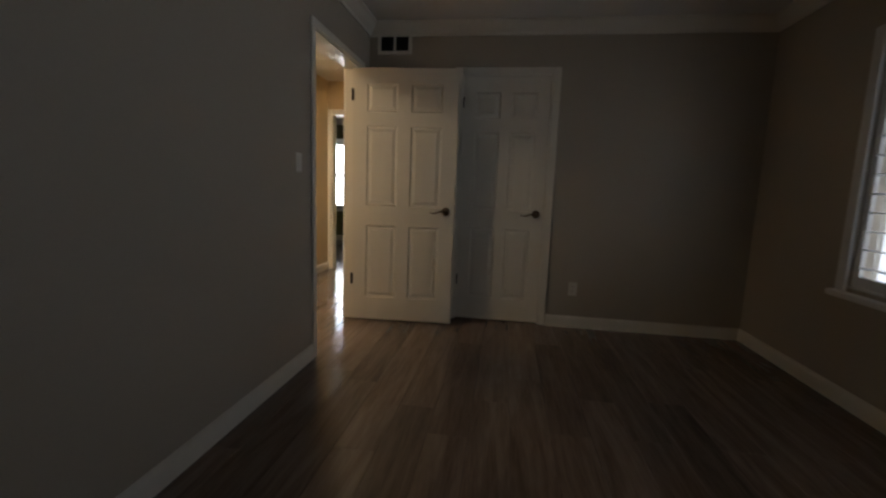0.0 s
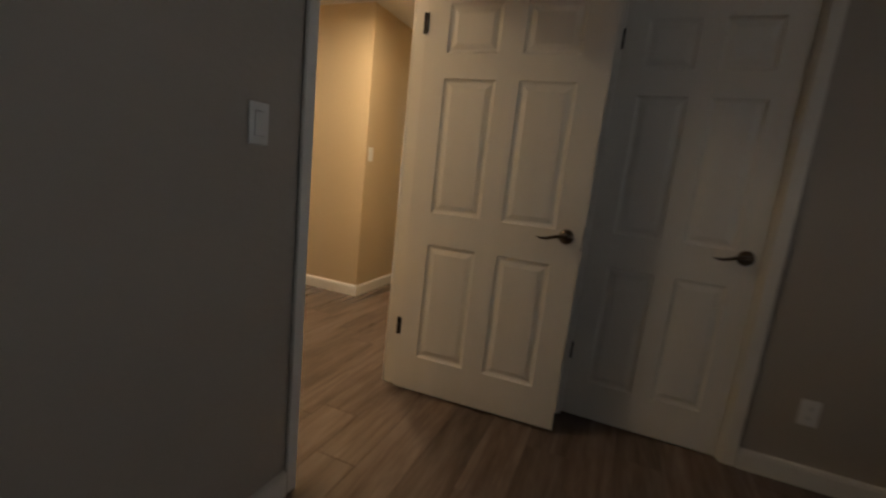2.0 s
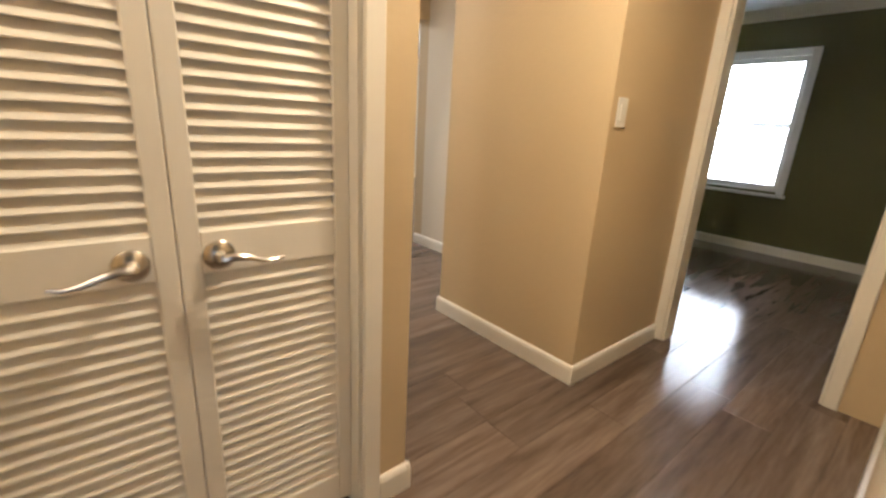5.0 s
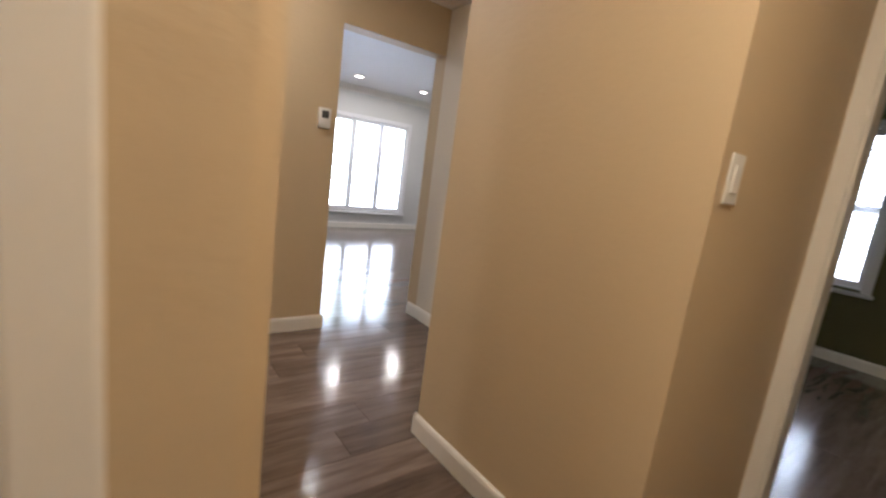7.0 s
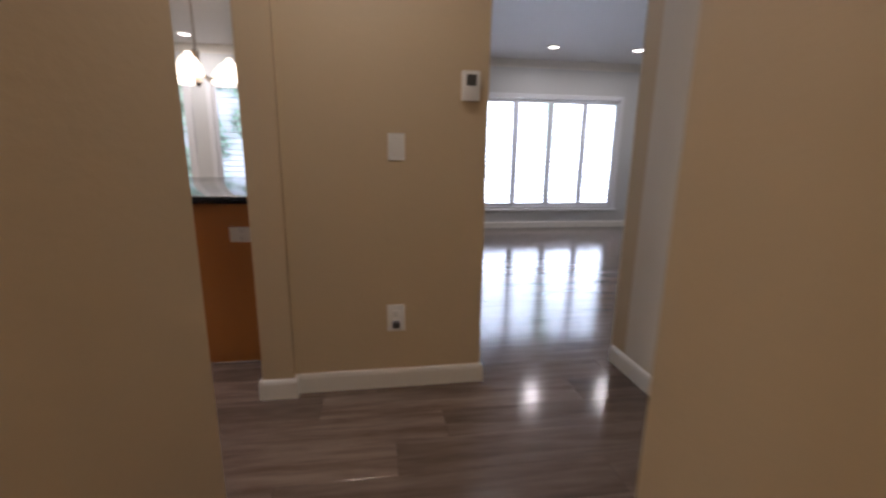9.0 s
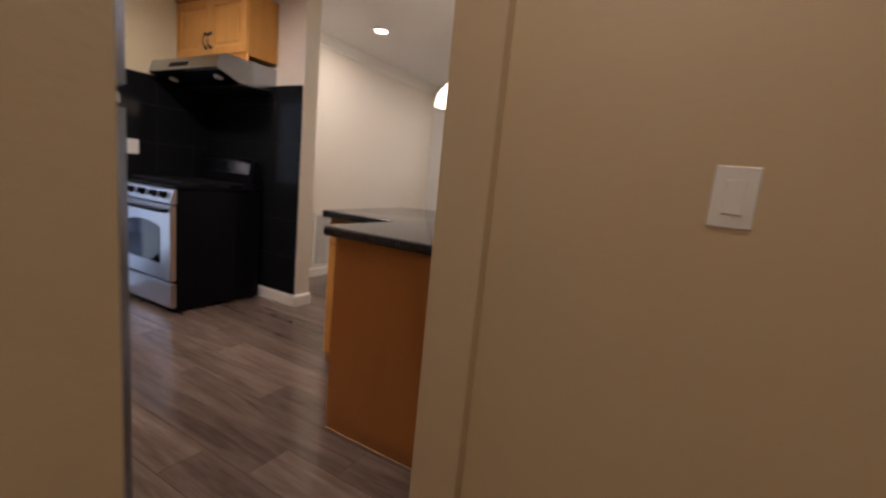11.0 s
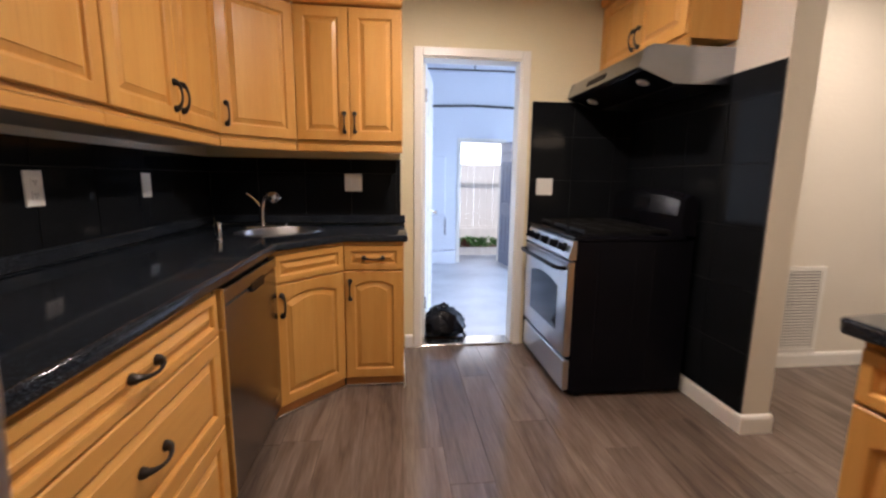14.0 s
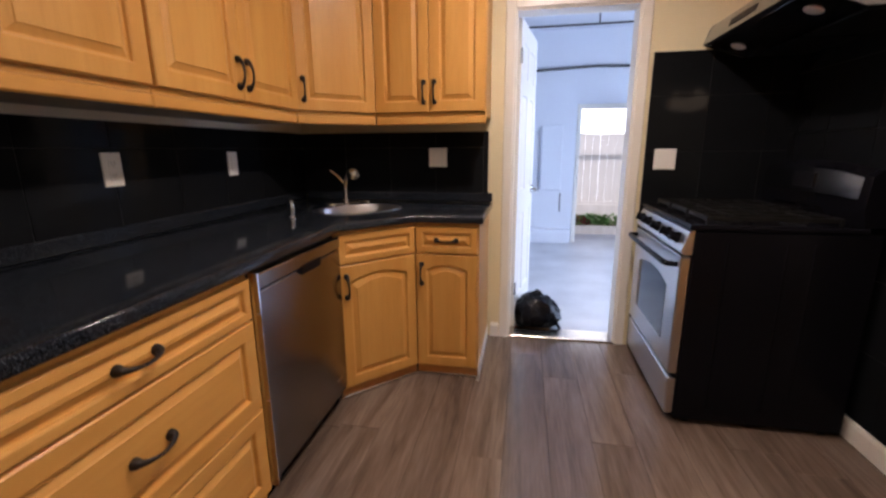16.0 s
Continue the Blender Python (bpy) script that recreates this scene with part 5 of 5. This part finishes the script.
part("lid", boxed(0.015, 0.285, -0.058, -0.0505, 0.02, 0.88, bevel=0.004), GARAGE_WHITE, eb)


def conduit(pts, r, label, material=GREY_PLASTIC):
    bm = bmesh.new()
    tube(bm, pts, r, 8)
    tagged(new("conduit_pipe", meshed("conduit_pipe", bm, material, True)), label, "pipe")


conduit([(-6.5, -7.06, 2.33), (-5.2, -7.06, 2.30), (-4.4, -7.06, 2.32), (-3.6, -7.06, 2.29), (-2.3, -7.06, 2.33)], 0.018, "grey cable run along the garage wall")
conduit([(-3.36, -7.075, 1.75), (-3.55, -7.075, 1.75), (-3.58, -7.075, 1.5), (-3.85, -7.075, 1.5)], 0.009, "thin grey conduit on the garage wall", GARAGE_WHITE)
conduit([(-4.0, -7.085, 0.62), (-4.0, -7.085, 0.35)], 0.008, "thin grey conduit beneath the electrical cabinet")
for y, z in ((-6.2, 2.62), (-5.0, 2.66)):
    structure("garage_beam", boxed(-6.5, -2.3, y - 0.045, y + 0.045, z, 2.79, bevel=0.004), GARAGE_WHITE, "white painted ceiling beam in the garage", "beam")
conduit([(-6.4, -6.12, 2.60), (-4.6, -6.12, 2.605), (-2.4, -6.12, 2.60)], 0.012, "dark pipe under the garage ceiling")
conduit([(-4.25, -6.1, 2.60), (-4.25, -6.1, 2.78)], 0.008, "thin drop pipe under the garage ceiling")

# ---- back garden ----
# Glowing sheet added behind the fence to whiten the view and light the doorway.
structure("backdrop", boxed(-14, 4, -13.02, -13.0, -0.2, 6), HAZE_GLOW, "glowing sheet painted as white haze beyond the fence", "backdrop")
fn = thing("garden_fence", (-5.0, -9.6, -0.22), 0, "weathered wooden board fence behind the house", "fence")
fb = meshed("board", boxed(0, 0.138, -0.01, 0.01, 0, 1.75, bevel=0.003), FENCEWOOD)
for k in range(36):
    s = new("board", fb)
    s.parent, s.location = fn, (-2.6 + k * 0.142, random.uniform(-0.004, 0.004), random.uniform(-0.01, 0.01))
for z in (0.35, 1.35):
    part("rail", boxed(-2.6, 2.5, 0.012, 0.05, z, z + 0.09), FENCEWOOD, fn)
gb = thing("garden_bed", (-5.0, -8.9, -0.22), 0, "low timber edged soil bed along the fence", "garden bed")
part("edging", boxed(-2.6, 2.5, 0.40, 0.46, 0, 0.14, bevel=0.006), FENCEWOOD, gb)
part("soil", boxed(-2.6, 2.5, -0.6, 0.40, 0, 0.11), SOIL, gb)
part("planter_board", boxed(-2.6, 2.5, -0.40, -0.36, 0.0, 0.42, bevel=0.004), FENCEWOOD, gb)


def shrub(x, y, size, n, material, label):
    root = thing("garden_plant", (x, y, -0.11), 0, label, "plant", "bed plants")
    bm = bmesh.new()
    for k in range(n):
        a, r, h = random.uniform(0, 6.28), size * random.random() ** 0.5, random.uniform(0.03, size * 0.9)
        c = Vector((r * math.cos(a), r * math.sin(a), h))
        d = Vector((math.cos(a), math.sin(a), random.uniform(-0.2, 0.8))).normalized()
        s = d.orthogonal().normalized()
        L, wd = random.uniform(0.05, 0.1), random.uniform(0.018, 0.03)
        vs = [bm.verts.new(c), bm.verts.new(c + d * L * 0.5 + s * wd), bm.verts.new(c + d * L), bm.verts.new(c + d * L * 0.5 - s * wd)]
        bm.faces.new(vs)
    part("leaves", bm, material, root, smooth=False)
    bm = bmesh.new()
    for k in range(5):
        a = k * 1.26
        tube(bm, [(0, 0, 0), (0.3 * size * math.cos(a), 0.3 * size * math.sin(a), size * 0.6)], [0.006, 0.003], 5)
    part("stems", bm, LEAF, root)


for x, y, s, m, lb in ((-4.75, -8.62, 0.2, LEAF, "leafy green plant in the soil bed"), (-4.45, -8.6, 0.17, LEAF_RED, "reddish leafed plant in the soil bed"), (-5.05, -8.65, 0.2, LEAF, "leafy green plant in the soil bed"), (-5.35, -8.6, 0.16, LEAF, "small green plant in the soil bed"), (-4.6, -8.75, 0.18, LEAF, "leafy green plant in the soil bed")):
    shrub(x, y, s, 170, m, lb)

# ---- floor planks ----
bm = boxed(-8.04, 3.24, -3.43, 5.62, -0.12, -0.006)
box(bm, -0.13, 3.24, -4.72, -3.43, -0.12, -0.006)
structure("floor", bm, UNDER, "grey-brown laminate plank floor with fine joints", "floor")
fl = bpy.data.objects["floor"]
structure("floor_kitchen_edge", boxed(-5.065, -1.88, -3.43, -3.405, -0.1, -0.001), UNDER, "dark floor edge under the garage threshold", "floor")
PW, PL = 0.188, 1.22
rng = random.Random(5)
bm = bmesh.new()
box(bm, 0.0005, PW - 0.0005, 0.0005, PL - 0.0005, -0.0055, 0.0, bevel=0.0011)
plank_me = meshed("plank", bm, PLANK)
cut_me = {}


def plank_at(x, y0, y1):
    key = round(y1 - y0, 2)
    if key == round(PL, 2):
        me = plank_me
    else:
        if key not in cut_me:
            b = bmesh.new()
            box(b, 0.0005, PW - 0.0005, 0.0005, key - 0.0005, -0.0055, 0.0, bevel=0.0011)
            cut_me[key] = meshed("plank", b, PLANK)
        me = cut_me[key]
    p = new("plank", me)
    p.parent = fl
    p.location = (x, y0, rng.uniform(-0.0003, 0.0002))


ZONES = [(0.0, 3.1, -4.4, 0.02), (-5.1, -2.0, -3.405, 0.0), (-3.62, -0.13, 0.0, 1.96), (-1.11, 0.0, -1.9, 0.0)]
FAR = [(-7.9, -5.1, -2.86, 0.03), (-7.9, -3.62, 0.15, 5.5), (-3.0, 1.5, 1.96, 4.9)]
far_bm = bmesh.new()
nx = int(11.2 / PW) + 1
for i in range(nx):
    x = -7.95 + i * PW
    off = rng.uniform(0, PL)
    y = -4.6 - off
    while y < 5.5:
        y0, y1 = y, y + PL
        y += PL
        mx = x + PW / 2
        # boards end under the walls
        low = -2.95 if mx < -5.1 else -3.405 if mx < -1.8 else -1.98 if mx < -0.05 else -4.68
        high = 0.08 if mx > 0.0 and y0 < 0.0 else 4.98 if mx > -3.0 else 5.58
        y0, y1 = max(y0, low), min(y1, high)
        if y1 - y0 < 0.02 or mx > 3.2:
            continue
        hit = [z for z in ZONES if z[0] - 0.1 < mx < z[1] + 0.1 and y1 > z[2] and y0 < z[3]]
        if hit:
            plank_at(x, y0, y1)
        elif any(z[0] - 0.1 < mx < z[1] + 0.1 and y1 > z[2] and y0 < z[3] for z in FAR):
            box(far_bm, x + 0.0005, x + PW - 0.0005, y0 + 0.0005, y1 - 0.0005, -0.0055, 0.0, bevel=0.0)
far_planks = part("far_planks", far_bm, PLANK, fl, smooth=False)
tagged(far_planks, kind="stuff")
